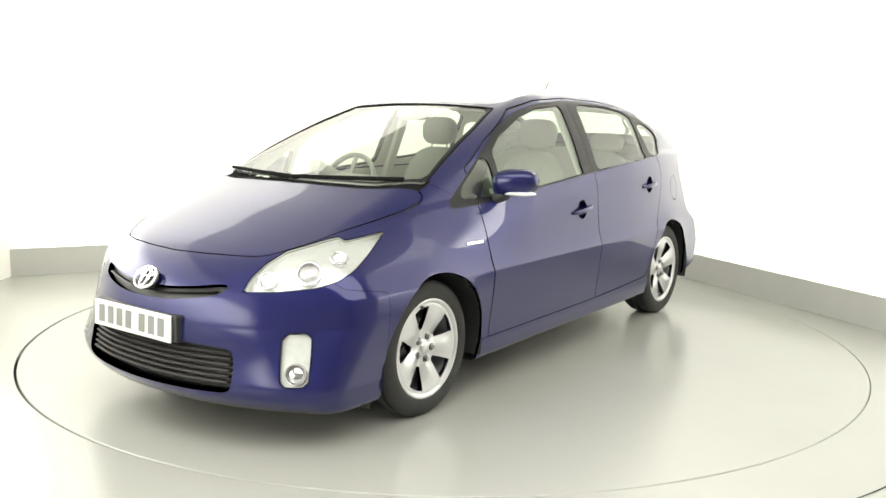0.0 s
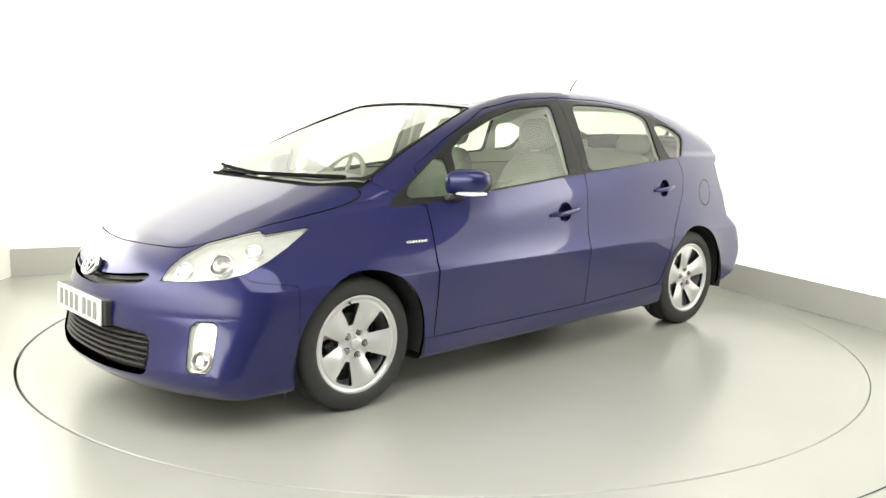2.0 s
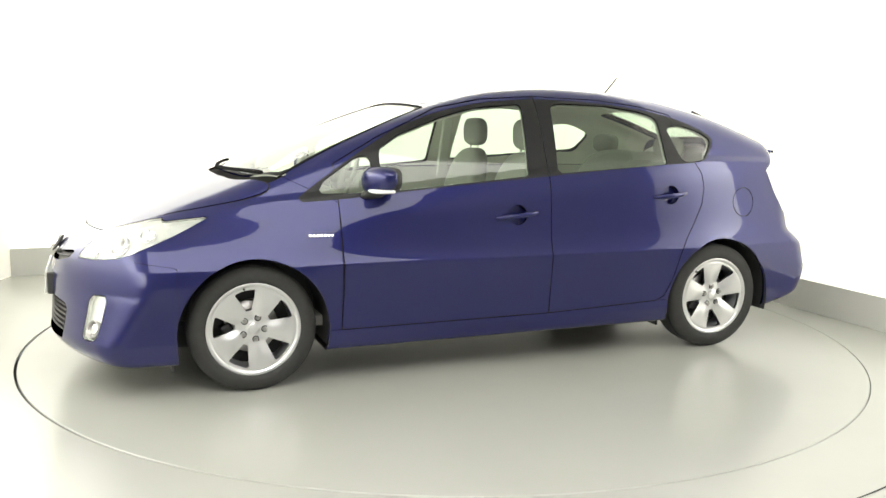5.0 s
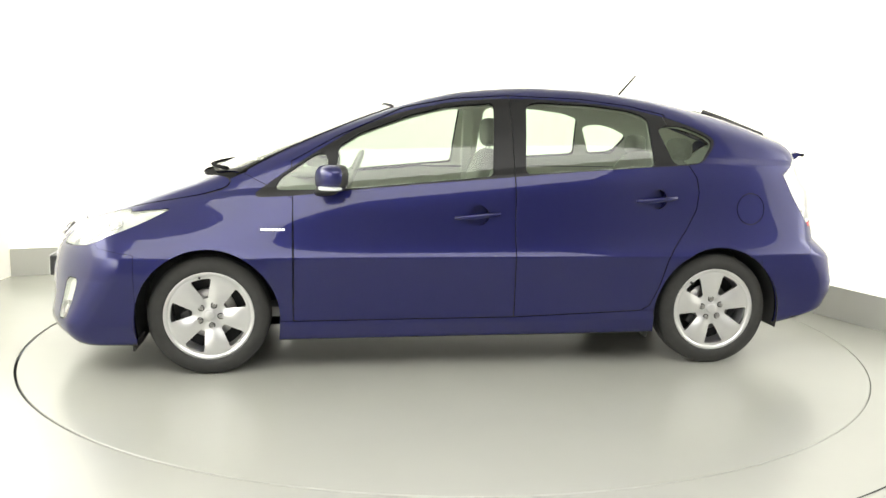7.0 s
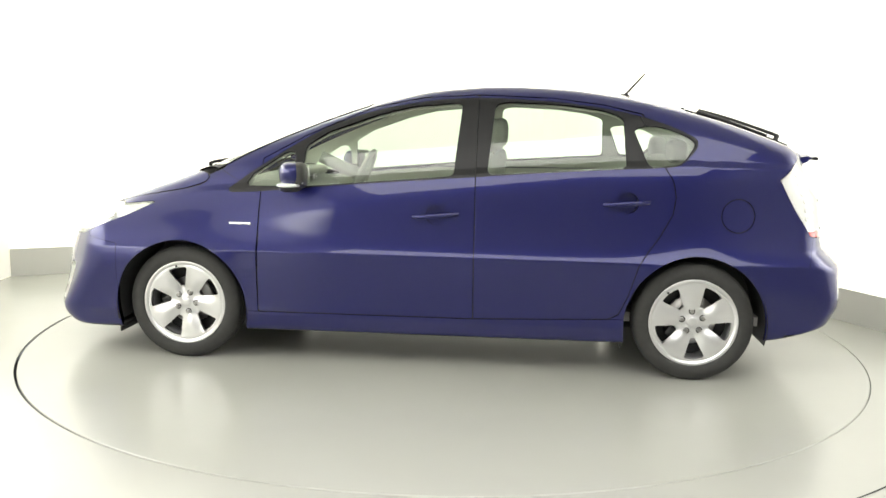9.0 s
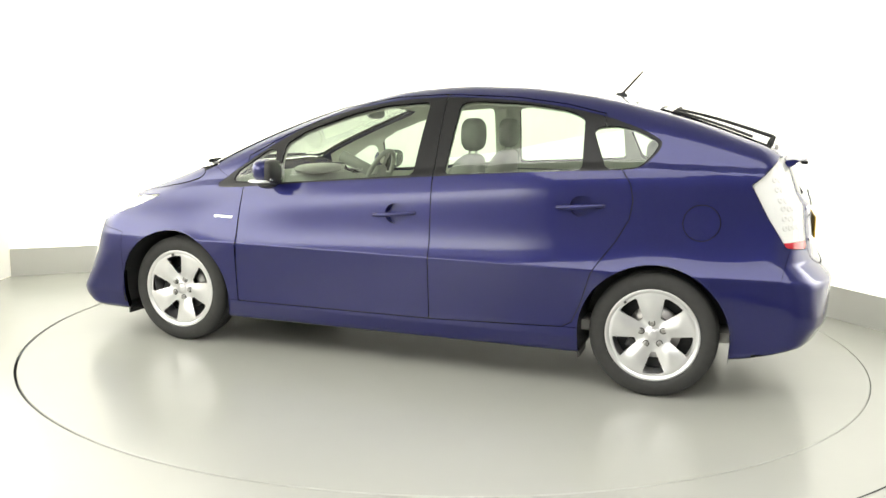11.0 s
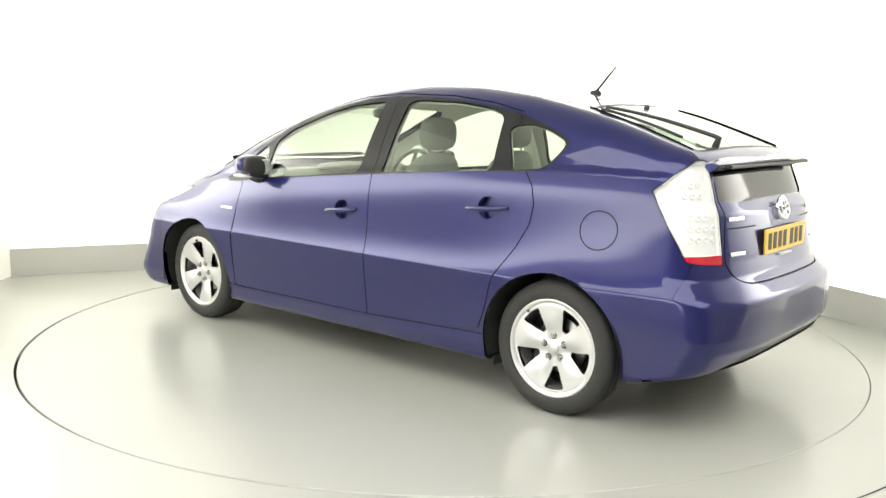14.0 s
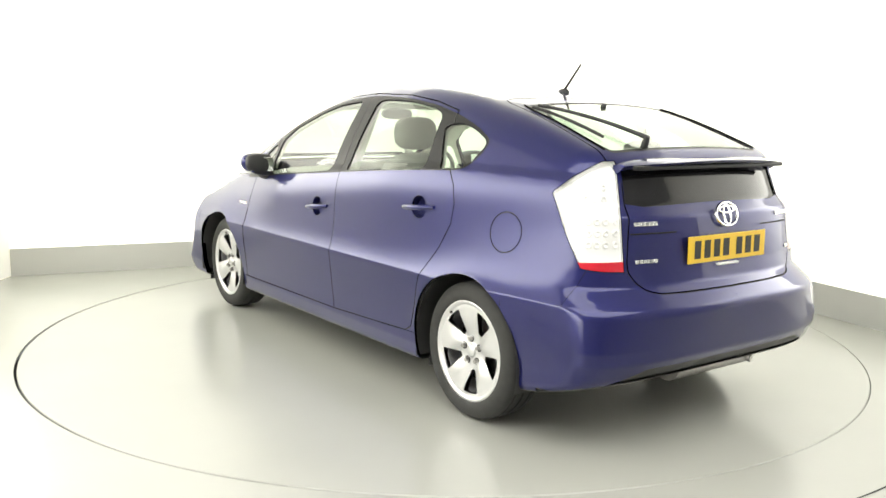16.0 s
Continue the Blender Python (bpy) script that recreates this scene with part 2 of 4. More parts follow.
def build_turntable():
    e = new("turntable")
    tagged(e, "pale grey round turntable flush with the floor", "turntable")
    vs, fs = lathe([(0.0, 0.0), (0.6, 0.0), (1.2, 0.0), (1.8, 0.0), (TABLE_R - 0.030, 0.0)], 160, "z")
    link_mesh("deck", vs, [f[::-1] for f in fs], FLOOR, e, "pale grey painted deck", smooth=False)
    vs, fs = lathe([(TABLE_R - 0.030, 0.0), (TABLE_R - 0.010, 0.0), (TABLE_R - 0.006, -0.004), (TABLE_R - 0.006, -0.03)], 160, "z")
    link_mesh("edge_ring", vs, [f[::-1] for f in fs], FLOOR, e, smooth=False)
    return e


build_room()
# unseen soft box over the camera, added to fill the car's near side
lamp = build_fill_lamp(0.5, -4.6, 5.6, 3.6)

turntable = build_turntable()

# ---------------------------------------------------------------- the car's skin
# car space: x forward from the middle of the wheelbase, y to its left, z up from the ground
def curve(pts, soft=0.0):
    """A function through (at, value) pairs, its corners rounded over soft."""
    xs, ys = np.array([p[0] for p in pts], float), np.array([p[1] for p in pts], float)

    def f(v):
        if not soft:
            return np.interp(v, xs, ys)
        return sum(np.interp(v + soft * k, xs, ys) * w for k, w in zip((-1, -0.66, -0.33, 0, 0.33, 0.66, 1), (1, 2, 3, 4, 3, 2, 1))) / 16
    return f


def smax(a, b, k):
    h = np.maximum(k - np.abs(a - b), 0) / k
    return np.maximum(a, b) + h * h * k * 0.25


top_line = curve([(-2.4, 1.02), (-2.17, 1.11), (-1.95, 1.190), (-1.83, 1.234), (-1.56, 1.332), (-1.38, 1.387), (-1.03, 1.467), (-0.68, 1.510), (-0.3, 1.519),
                  (0.05, 1.490), (0.35, 1.420), (0.65, 1.320), (1.0, 1.190), (1.25, 1.085), (1.42, 1.015), (1.67, 0.930), (2.0, 0.800),
                  (2.2, 0.690), (2.4, 0.55)], 0.14)
crown = curve([(-2.2, 0.08), (-1.4, 0.09), (0.2, 0.11), (1.0, 0.12), (1.6, 0.15), (2.2, 0.15)], 0.2)
belt = curve([(-2.3, 1.08), (-1.21, 1.105), (-0.95, 1.095), (-0.2, 1.04), (0.36, 0.99), (0.76, 0.955), (1.19, 0.915), (1.6, 0.86), (2.3, 0.70)], 0.1)
low_section = curve([(0.10, 0.78), (0.18, 0.818), (0.27, 0.839), (0.33, 0.843), (0.47, 0.858), (0.612, 0.873), (2.0, 0.873)], 0.004)


def section(z):
    """Half width by height: a shelf above the crease that steepens as it rises."""
    d = np.maximum(z - 0.612, 0)
    return low_section(z) - 0.036 * (1 - np.exp(-d / 0.085)) - 0.012 * d


shoulder = curve([(-2.2, 1.07), (-1.62, 1.05), (-1.25, 1.03), (-0.75, 1.005), (-0.21, 0.94), (0.92, 0.81), (1.2, 0.775), (1.7, 0.74), (2.3, 0.70)], 0.12)
front_in = curve([(0.2, 0.0), (0.55, 0.0), (0.70, 0.03), (0.83, 0.095), (0.92, 0.125), (1.1, 0.14)], 0.05)
rear_in = curve([(0.2, 0.025), (0.5, 0.05), (0.75, 0.095), (0.9, 0.12), (1.1, 0.135), (1.4, 0.11)], 0.08)
nose = curve([(0.10, 2.13), (0.17, 2.215), (0.225, 2.275), (0.26, 2.280), (0.38, 2.27), (0.50, 2.27), (0.60, 2.24), (0.70, 2.195), (0.9, 2.08)], 0.04)
tail = curve([(0.15, -2.01), (0.26, -2.08), (0.40, -2.150), (0.58, -2.165), (0.602, -2.160), (0.645, -2.120), (0.685, -2.080), (0.75, -2.065), (0.95, -2.035),
              (1.00, -1.995), (1.12, -1.95), (1.4, -1.85)], 0.010)
bottom = curve([(-2.2, 0.33), (-1.97, 0.29), (-1.75, 0.225), (-1.0, 0.185), (1.0, 0.175), (1.6, 0.155), (2.2, 0.165)], 0.1)


def half_width(x, z):
    zb = belt(x)
    zl = np.minimum(z, zb)
    w = section(zl)
    w = w - front_in(zl) * np.clip((x - 0.5), 0, 3) ** 1.5
    w = w - rear_in(zl) * (np.clip(-0.6 - x, 0, 3) / 1.2) ** 2
    s = zl - shoulder(x)
    w = w - 0.15 * (s + np.sqrt(s * s + 0.05 ** 2))
    d = np.maximum(z - zb, 0)
    w = w - 0.012 * np.clip(d / 0.03, 0, 1) - (0.36 * d + 0.36 * d * d)
    for wx in (1.35, -1.35):
        r = np.hypot(x - wx, z - 0.30)
        w = w + 0.011 * np.exp(-np.maximum(r - 0.360, 0) / 0.075) * np.clip((z - 0.30) / 0.25, 0, 1)
    return w


def skin(x, y, z):
    """Below zero inside the car."""
    side = y - half_width(x, z)
    top = (z - (top_line(x) - crown(x) * y * y)) * 0.93
    front = (x - (nose(z) - np.interp(z, [0.28, 0.50], [0.40, 0.56]) * np.abs(y) ** 2.2)) * 0.8
    rear = ((tail(z) + np.interp(z, [0.45, 0.68], [0.27, 0.50]) * y ** 4) - x) * 0.95
    f = smax(side, top, 0.09)
    f = smax(f, front, 0.07)
    f = smax(f, rear, 0.07)
    return smax(f, bottom(x) - z, 0.03)


def skin_normal(p, e=0.004):
    x, y, z = p[:, 0], p[:, 1], p[:, 2]
    g = np.stack([skin(x + e, y, z) - skin(x - e, y, z), skin(x, y + e, z) - skin(x, y - e, z), skin(x, y, z + e) - skin(x, y, z - e)], 1)
    return g / np.linalg.norm(g, axis=1, keepdims=True)


def skin_grid():
    """The left half of the skin as a triangle net: points with normals, and triangles."""
    spine = np.concatenate([np.full(100, -1.25), np.linspace(-1.25, 1.25, 160), np.full(100, 1.25)])
    lean = np.concatenate([np.linspace(-89.9, -0.9, 100), np.zeros(160), np.linspace(0.9, 89.9, 100)])
    phi = np.radians(np.linspace(-90, 90, 241))
    S, P = np.meshgrid(spine, phi, indexing="ij")
    A = np.radians(np.meshgrid(lean, phi, indexing="ij")[0])
    d = np.stack([np.sin(A), np.cos(A) * np.cos(P), np.cos(A) * np.sin(P)], -1).reshape(-1, 3)
    o = np.stack([S, 0 * S, 0 * S + 0.62], -1).reshape(-1, 3)
    lo, hi = np.zeros(len(o)), np.full(len(o), 1.6)
    for _ in range(34):
        mid = (lo + hi) / 2
        q = o + d * mid[:, None]
        inside = skin(q[:, 0], q[:, 1], q[:, 2]) < 0
        lo, hi = np.where(inside, mid, lo), np.where(inside, hi, mid)
    v = o + d * lo[:, None]
    v[:, 1] = np.maximum(v[:, 1], 0)
    nrm = skin_normal(v)
    flat = v[:, 1] < 1e-4
    v[flat, 1] = 0
    nrm[flat, 1] = 0
    nrm /= np.linalg.norm(nrm, axis=1, keepdims=True)
    n, m = S.shape
    i, j = np.meshgrid(np.arange(n - 1), np.arange(m - 1), indexing="ij")
    a, b, c, e = i * m + j, (i + 1) * m + j, (i + 1) * m + j + 1, i * m + j + 1
    tri = np.concatenate([np.stack([a, c, b], -1).reshape(-1, 3), np.stack([a, e, c], -1).reshape(-1, 3)])
    return np.concatenate([v, nrm], 1), tri


def clip(net, f):
    """The part of a net where f, a value at each point, is below zero."""
    v, t = net
    ins = f < 0
    cnt = ins[t].sum(1)
    keep = [t[cnt == 3]]
    extra, tri = [], []
    cache = {}
    base = len(v)

    def cut(a, b):
        key = (a, b) if a < b else (b, a)
        if key not in cache:
            k = f[a] / (f[a] - f[b])
            p = v[a] * (1 - k) + v[b] * k
            cache[key] = base + len(extra)
            extra.append(p)
        return cache[key]
    for row in t[(cnt == 1) | (cnt == 2)]:
        row = list(row)
        ii = [bool(ins[q]) for q in row]
        k = ii.index(True) if sum(ii) == 1 else ii.index(False)
        a, b, c = row[k], row[(k + 1) % 3], row[(k + 2) % 3]
        if sum(ii) == 1:
            tri.append((a, cut(a, b), cut(a, c)))
        else:
            p, q = cut(a, b), cut(a, c)
            tri += [(p, b, c), (p, c, q)]
    vv = np.concatenate([v, np.array(extra)]) if extra else v
    tt = np.concatenate(keep + ([np.array(tri)] if tri else []))
    if not len(tt):
        return np.zeros((0, 6)), np.zeros((0, 3), int)
    used, inv = np.unique(tt, return_inverse=True)
    return vv[used], inv.reshape(-1, 3)


def outline(pts, px, py):
    """Signed distance to a closed outline, below zero inside."""
    a = np.array(pts, float)
    b = np.roll(a, -1, 0)
    best = np.full(len(px), 1e9)
    odd = np.zeros(len(px), bool)
    for (x0, y0), (x1, y1) in zip(a, b):
        ex, ey = x1 - x0, y1 - y0
        k = np.clip(((px - x0) * ex + (py - y0) * ey) / (ex * ex + ey * ey + 1e-12), 0, 1)
        best = np.minimum(best, np.hypot(px - x0 - k * ex, py - y0 - k * ey))
        if y0 != y1:
            odd ^= ((y0 > py) != (y1 > py)) & (px < (x1 - x0) * (py - y0) / (y1 - y0) + x0)
    return np.where(odd, -best, best)


def fair(pts, n=3):
    """An outline with its corners rounded off."""
    for _ in range(n):
        q = []
        for i, p in enumerate(pts):
            r = pts[(i + 1) % len(pts)]
            q += [(p[0] * 0.8 + r[0] * 0.2, p[1] * 0.8 + r[1] * 0.2), (p[0] * 0.2 + r[0] * 0.8, p[1] * 0.2 + r[1] * 0.8)]
        pts = q
    return pts


def edges_of(tri):
    e = np.concatenate([tri[:, [0, 1]], tri[:, [1, 2]], tri[:, [2, 0]]])
    s = np.sort(e, 1)
    u, idx, c = np.unique(s, axis=0, return_index=True, return_counts=True)
    return e[idx[c == 1]]


def panel(name, net, mat, parent, label="", sink=0.0, thick=0.012, both=False, right=False):
    """A panel of sheet from a piece of the skin, its rim turned in; both: with its mirror half, right: the mirror half alone."""
    v, t = net
    if not len(t):
        return None
    p, n = v[:, :3] - v[:, 3:] * sink, v[:, 3:] / np.linalg.norm(v[:, 3:], axis=1, keepdims=True)
    if thick:
        rim = edges_of(t)
        if both:
            rim = rim[(p[rim[:, 0], 1] > 1e-4) | (p[rim[:, 1], 1] > 1e-4)]
        ids = np.unique(rim)
        pos = {int(k): i for i, k in enumerate(ids)}
        k0 = len(p)
        p2 = np.concatenate([p, p[ids], p[ids] - n[ids] * thick])
        c = p.mean(0)
        n2 = np.concatenate([n, np.zeros((2 * len(ids), 3))])
        wall = []
        for a, b in rim:
            ia, ib = k0 + pos[int(a)], k0 + pos[int(b)]
            ja, jb = ia + len(ids), ib + len(ids)
            wall += [(ib, ia, ja), (ib, ja, jb)]
            w = np.cross(p2[ia] - p2[ib], n[a])
            n2[[ia, ib, ja, jb]] += w
        ln = np.linalg.norm(n2, axis=1, keepdims=True)
        n2 = n2 / np.maximum(ln, 1e-9)
        p, n, t = p2, n2, np.concatenate([t, np.array(wall)])
    flip = np.array([1, -1, 1])
    if both:
        k = len(p)
        p, n, t = np.concatenate([p, p * flip]), np.concatenate([n, n * flip]), np.concatenate([t, t[:, ::-1] + k])
    elif right:
        p, n, t = p * flip, n * flip, t[:, ::-1]
    return link_mesh(name, p, t, mat, parent, label, True, n)


def bowl(name, net, mat, parent, depth, label="", right=False):
    """A recess behind a piece of the skin: a floor set back by depth and walls up to the skin."""
    v, t = net
    p, n = v[:, :3], v[:, 3:]
    rim = edges_of(t)
    ids = np.unique(rim)
    pos = {int(k): i for i, k in enumerate(ids)}
    k0 = len(p)
    pts = np.concatenate([p - n * depth, p[ids] - n[ids] * depth, p[ids] - n[ids] * 0.001])
    wall = []
    for a, b in rim:
        ia, ib = k0 + pos[int(a)], k0 + pos[int(b)]
        ja, jb = ia + len(ids), ib + len(ids)
        wall += [(ia, ib, jb), (ia, jb, ja)]
    t = np.concatenate([t, np.array(wall)])
    if right:
        pts, t = pts * np.array([1, -1, 1]), t[:, ::-1]
    ob = link_mesh(name, pts, t, mat, parent, label)
    ob.data.set_sharp_from_angle(angle=radians(40))
    return ob


def on_skin(x=None, y=None, z=None, way="y"):
    """A point of the left half of the skin, found along one axis, and its normal."""
    lo, hi = {"y": (0.0, 1.2), "z": (0.62, 1.8), "x": (0.0, 2.6), "-x": (0.0, -2.6)}[way]
    for _ in range(40):
        m = (lo + hi) / 2
        q = (m if way in "x-x" else x, m if way == "y" else y, m if way == "z" else z)
        if skin(*[np.array([float(k)]) for k in q])[0] < 0:
            lo = m
        else:
            hi = m
    q = np.array([[m if way in ("x", "-x") else x, m if way == "y" else y, m if way == "z" else z]], float)
    return Vector(q[0]), Vector(skin_normal(q)[0])


def slant_point(s, z, way):
    """A point of the skin on a 45-degree line in plan; way 1 at the back, -1 at the front."""
    lo, hi = 0.1, 1.1
    for _ in range(36):
        y = (lo + hi) / 2
        x = way * (s * 2 ** 0.5 - y)
        if skin(np.array([x]), np.array([y]), np.array([z]))[0] < 0:
            lo = y
        else:
            hi = y
    p = np.array([[x, y, z]])
    return Vector(p[0]), Vector(skin_normal(p)[0])


def seat_on(p, n, up=(0, 0, 1)):
    """A pose whose z goes out along n and whose y goes up."""
    z = Vector(n).normalized()
    x = Vector(up).cross(z).normalized()
    y = z.cross(x)
    return Matrix(((x.x, y.x, z.x, p[0]), (x.y, y.y, z.y, p[1]), (x.z, y.z, z.z, p[2]), (0, 0, 0, 1)))


# outlines on the skin: seen from the side (x, z), from above (x, y), from the ends (y, z) or at 45 degrees
DLO = [(1.150, 0.905), (0.984, 1.026), (0.791, 1.153), (0.589, 1.270), (0.351, 1.356), (0.082, 1.411), (-0.170, 1.432), (-0.370, 1.431),
       (-0.651, 1.415), (-0.862, 1.389), (-1.071, 1.346), (-1.239, 1.290), (-1.340, 1.238), (-1.333, 1.192), (-1.265, 1.115), (-1.200, 1.095),
       (-0.950, 1.083), (-0.631, 1.061), (-0.200, 1.025), (0.208, 0.991), (0.595, 0.956), (0.935, 0.918)]
FRONT_PANE = [(0.700, 1.000), (0.690, 1.160), (0.582, 1.232), (0.321, 1.328), (0.136, 1.375), (-0.120, 1.398), (-0.092, 1.036), (0.208, 1.008),
              (0.595, 0.972), (0.690, 0.964)]
CORNER_PANE = [(1.010, 0.955), (0.982, 1.001), (0.801, 1.124), (0.757, 1.120), (0.757, 0.962)]
REAR_PANE = [(-0.281, 1.049), (-0.309, 1.392), (-0.366, 1.406), (-0.648, 1.396), (-0.858, 1.370), (-0.955, 1.335), (-0.968, 1.095)]
QUARTER_PANE = [(-1.020, 1.285), (-1.122, 1.297), (-1.225, 1.270), (-1.315, 1.226), (-1.310, 1.200), (-1.245, 1.118), (-1.095, 1.103)]
FRONT_DOOR = [(0.928, 0.285), (0.922, 0.60), (0.928, 0.90), (0.935, 1.09), (0.70, 1.22), (0.35, 1.375), (0.082, 1.428), (-0.215, 1.447),
              (-0.215, 1.0), (-0.220, 0.292)]
REAR_DOOR = [(-0.220, 0.292), (-0.215, 1.0), (-0.215, 1.447), (-0.60, 1.435), (-0.862, 1.404), (-1.060, 1.36), (-1.165, 1.10), (-1.212, 1.03),
             (-1.228, 0.95), (-1.215, 0.86), (-1.155, 0.75), (-1.090, 0.660), (-1.052, 0.60), (-1.01, 0.45), (-0.965, 0.345), (-0.915, 0.318)]
SCREEN = [(1.435, -0.2), (1.435, 0.0), (1.425, 0.20), (1.385, 0.44), (1.315, 0.57), (1.225, 0.655), (0.97, 0.612), (0.70, 0.565), (0.385, 0.490),
          (0.402, 0.25), (0.410, 0.0), (0.410, -0.2)]
BONNET = [(2.085, -0.2), (2.085, 0.0), (2.070, 0.18), (2.038, 0.344), (2.000, 0.452), (1.930, 0.515), (1.790, 0.590), (1.60, 0.640), (1.40, 0.672), (1.265, 0.682),
          (1.238, 0.665), (1.322, 0.585), (1.393, 0.450), (1.434, 0.20), (1.442, 0.0), (1.442, -0.2)]
ROOF = [(0.375, -0.2), (0.375, 0.25), (0.350, 0.475), (0.0, 0.500), (-0.6, 0.500), (-1.16, 0.475), (-1.185, 0.2), (-1.19, -0.2)]
REAR_PANE_TOP = [(-1.285, -0.2), (-1.285, 0.25), (-1.300, 0.455), (-1.38, 0.482), (-1.83, 0.500), (-1.862, 0.47), (-1.872, 0.2), (-1.872, -0.2)]
HATCH_TOP = [(-1.20, -0.2), (-1.19, 0.2), (-1.17, 0.470), (-1.26, 0.505), (-1.86, 0.535), (-2.2, 0.56), (-2.2, -0.2)]
HATCH_END = [(-0.2, 0.650), (0.40, 0.655), (0.470, 0.668), (0.515, 0.700), (0.548, 0.752), (0.530, 0.90), (0.508, 1.03), (0.495, 1.16), (0.4, 1.3), (-0.2, 1.3)]
LOW_PANE = [(-0.2, 0.998), (0.10, 0.998), (0.512, 0.990), (0.500, 1.06), (0.492, 1.15), (-0.2, 1.15)]
TAIL_LAMP = [(-0.741, 1.043), (-0.821, 1.109), (-0.930, 1.168), (-0.985, 1.170), (-1.003, 1.029), (-1.032, 0.744), (-0.940, 0.748), (-0.862, 0.758), (-0.802, 0.881)]
HEADLAMP = [(-1.172, 0.638), (-1.138, 0.692), (-1.084, 0.740), (-1.002, 0.786), (-0.838, 0.828), (-0.790, 0.836), (-0.768, 0.822), (-0.590, 0.846),
            (-0.667, 0.771), (-0.723, 0.728), (-0.798, 0.686), (-0.886, 0.660), (-1.038, 0.642)]
FOG_TRIM = [(-1.018, 0.488), (-0.900, 0.494), (-0.907, 0.398), (-0.920, 0.291), (-1.028, 0.287), (-1.027, 0.374)]
UPPER_SLOT = [(-0.1, 0.632), (0.10, 0.632), (0.24, 0.644), (0.385, 0.664), (0.404, 0.652), (0.370, 0.618), (0.22, 0.594), (0.12, 0.584), (-0.1, 0.582)]
LOW_GRILLE = [(-0.1, 0.430), (0.23, 0.432), (0.425, 0.424), (0.467, 0.412), (0.480, 0.33), (0.475, 0.262), (0.43, 0.244), (-0.1, 0.238)]


def close_set(pts, step=0.06):
    """The same outline with points at every step, so that only its corners are rounded."""
    q = []
    for (x0, y0), (x1, y1) in zip(pts, pts[1:] + pts[:1]):
        n = max(1, int(math.hypot(x1 - x0, y1 - y0) / step))
        q += [(x0 + (x1 - x0) * k / n, y0 + (y1 - y0) * k / n) for k in range(n)]
    return q


FRONT_PANE, CORNER_PANE, REAR_PANE, QUARTER_PANE = (close_set(q) for q in (FRONT_PANE, CORNER_PANE, REAR_PANE, QUARTER_PANE))


def side_of(pts, least=0.40, soft=1):
    pts = fair(pts, soft) if soft else pts
    return lambda v: np.maximum(outline(pts, v[:, 0], v[:, 2]), least - v[:, 1])


def plan_of(pts, z=0.62, soft=1):
    pts = fair(pts, soft) if soft else pts
    return lambda v: np.maximum(outline(pts, v[:, 0], v[:, 1]), z - v[:, 2])


def end_of(pts, x, soft=1):
    pts = fair(pts, soft) if soft else pts
    return lambda v: np.maximum(outline(pts, v[:, 1], v[:, 2]), (x - v[:, 0]) if x > 0 else (v[:, 0] - x))


def slant_of(pts, x, soft=1):
    pts = fair(pts, soft) if soft else pts
    s = -1.0 if x > 0 else 1.0
    return lambda v: np.maximum(outline(pts, (v[:, 1] + s * v[:, 0]) / 2 ** 0.5, v[:, 2]), (x - v[:, 0]) if x > 0 else (v[:, 0] - x))


def arch_of(v):
    d = 9.0
    for wx in (1.35, -1.35):
        dx = np.abs(v[:, 0] - wx)
        r = np.where(v[:, 2] > 0.30, np.hypot(dx, v[:, 2] - 0.30), dx + 0.06 * (0.30 - v[:, 2]))
        d = np.minimum(d, r - 0.357)
    return np.maximum(d, 0.45 - v[:, 1])


def take(net, f, gap=0.0):
    """Cut a region out of a net: what is inside, what is left, and the joint between them."""
    a = f(net[0])
    ins, rest = clip(net, a + gap), clip(net, gap - a)
    if not gap:
        return ins, rest, None
    strip = clip(net, a - gap - 0.002)
    strip = clip(strip, -f(strip[0]) - gap - 0.002)
    return ins, rest, strip


def wheel_net():
    rs = np.concatenate([[0.0], np.linspace(0.012, 0.213, 44)])
    an = np.linspace(0, 2 * math.pi, 181)
    R, A = np.meshgrid(rs, an, indexing="ij")
    dish = np.interp(R, [0, 0.03, 0.04, 0.075, 0.14, 0.195, 0.213], [-0.026, -0.026, -0.030, -0.030, -0.018, -0.010, -0.012])
    k = np.cos(5 * A)                       # spokes stand at k = 1
    dish = dish + 0.010 * np.clip(k, -1, 1) * np.exp(-((R - 0.12) / 0.06) ** 2)
    v = np.stack([R * np.cos(A), dish, R * np.sin(A)], -1)
    n = np.cross(np.gradient(v, axis=1), np.gradient(v, axis=0))
    n = n * np.where(n[..., 1:2] < 0, -1, 1)
    ln = np.linalg.norm(n, axis=-1, keepdims=True)
    n = np.where(ln > 1e-12, n / np.maximum(ln, 1e-12), np.array([0, 1, 0]))
    N, M = R.shape
    i, j = np.meshgrid(np.arange(N - 1), np.arange(M - 1), indexing="ij")
    a, b, c, e = i * M + j, (i + 1) * M + j, (i + 1) * M + j + 1, i * M + j + 1
    tri = np.concatenate([np.stack([a, c, b], -1).reshape(-1, 3), np.stack([a, e, c], -1).reshape(-1, 3)])
    ang = (np.degrees(A).ravel() + 36) % 72 - 36            # 0 on a spoke
    off = np.radians(36 - np.abs(ang)) * R.ravel()           # sideways from the middle of an opening
    r = R.ravel()
    half = np.interp(r, [0.085, 0.10, 0.185, 0.20], [0.010, 0.016, 0.050, 0.044])
    hole = np.maximum(np.maximum(off - half, 0.088 - r), r - 0.192)
    return clip((np.concatenate([v.reshape(-1, 3), n.reshape(-1, 3)], 1), tri), -hole)


WHEEL_NET = wheel_net()


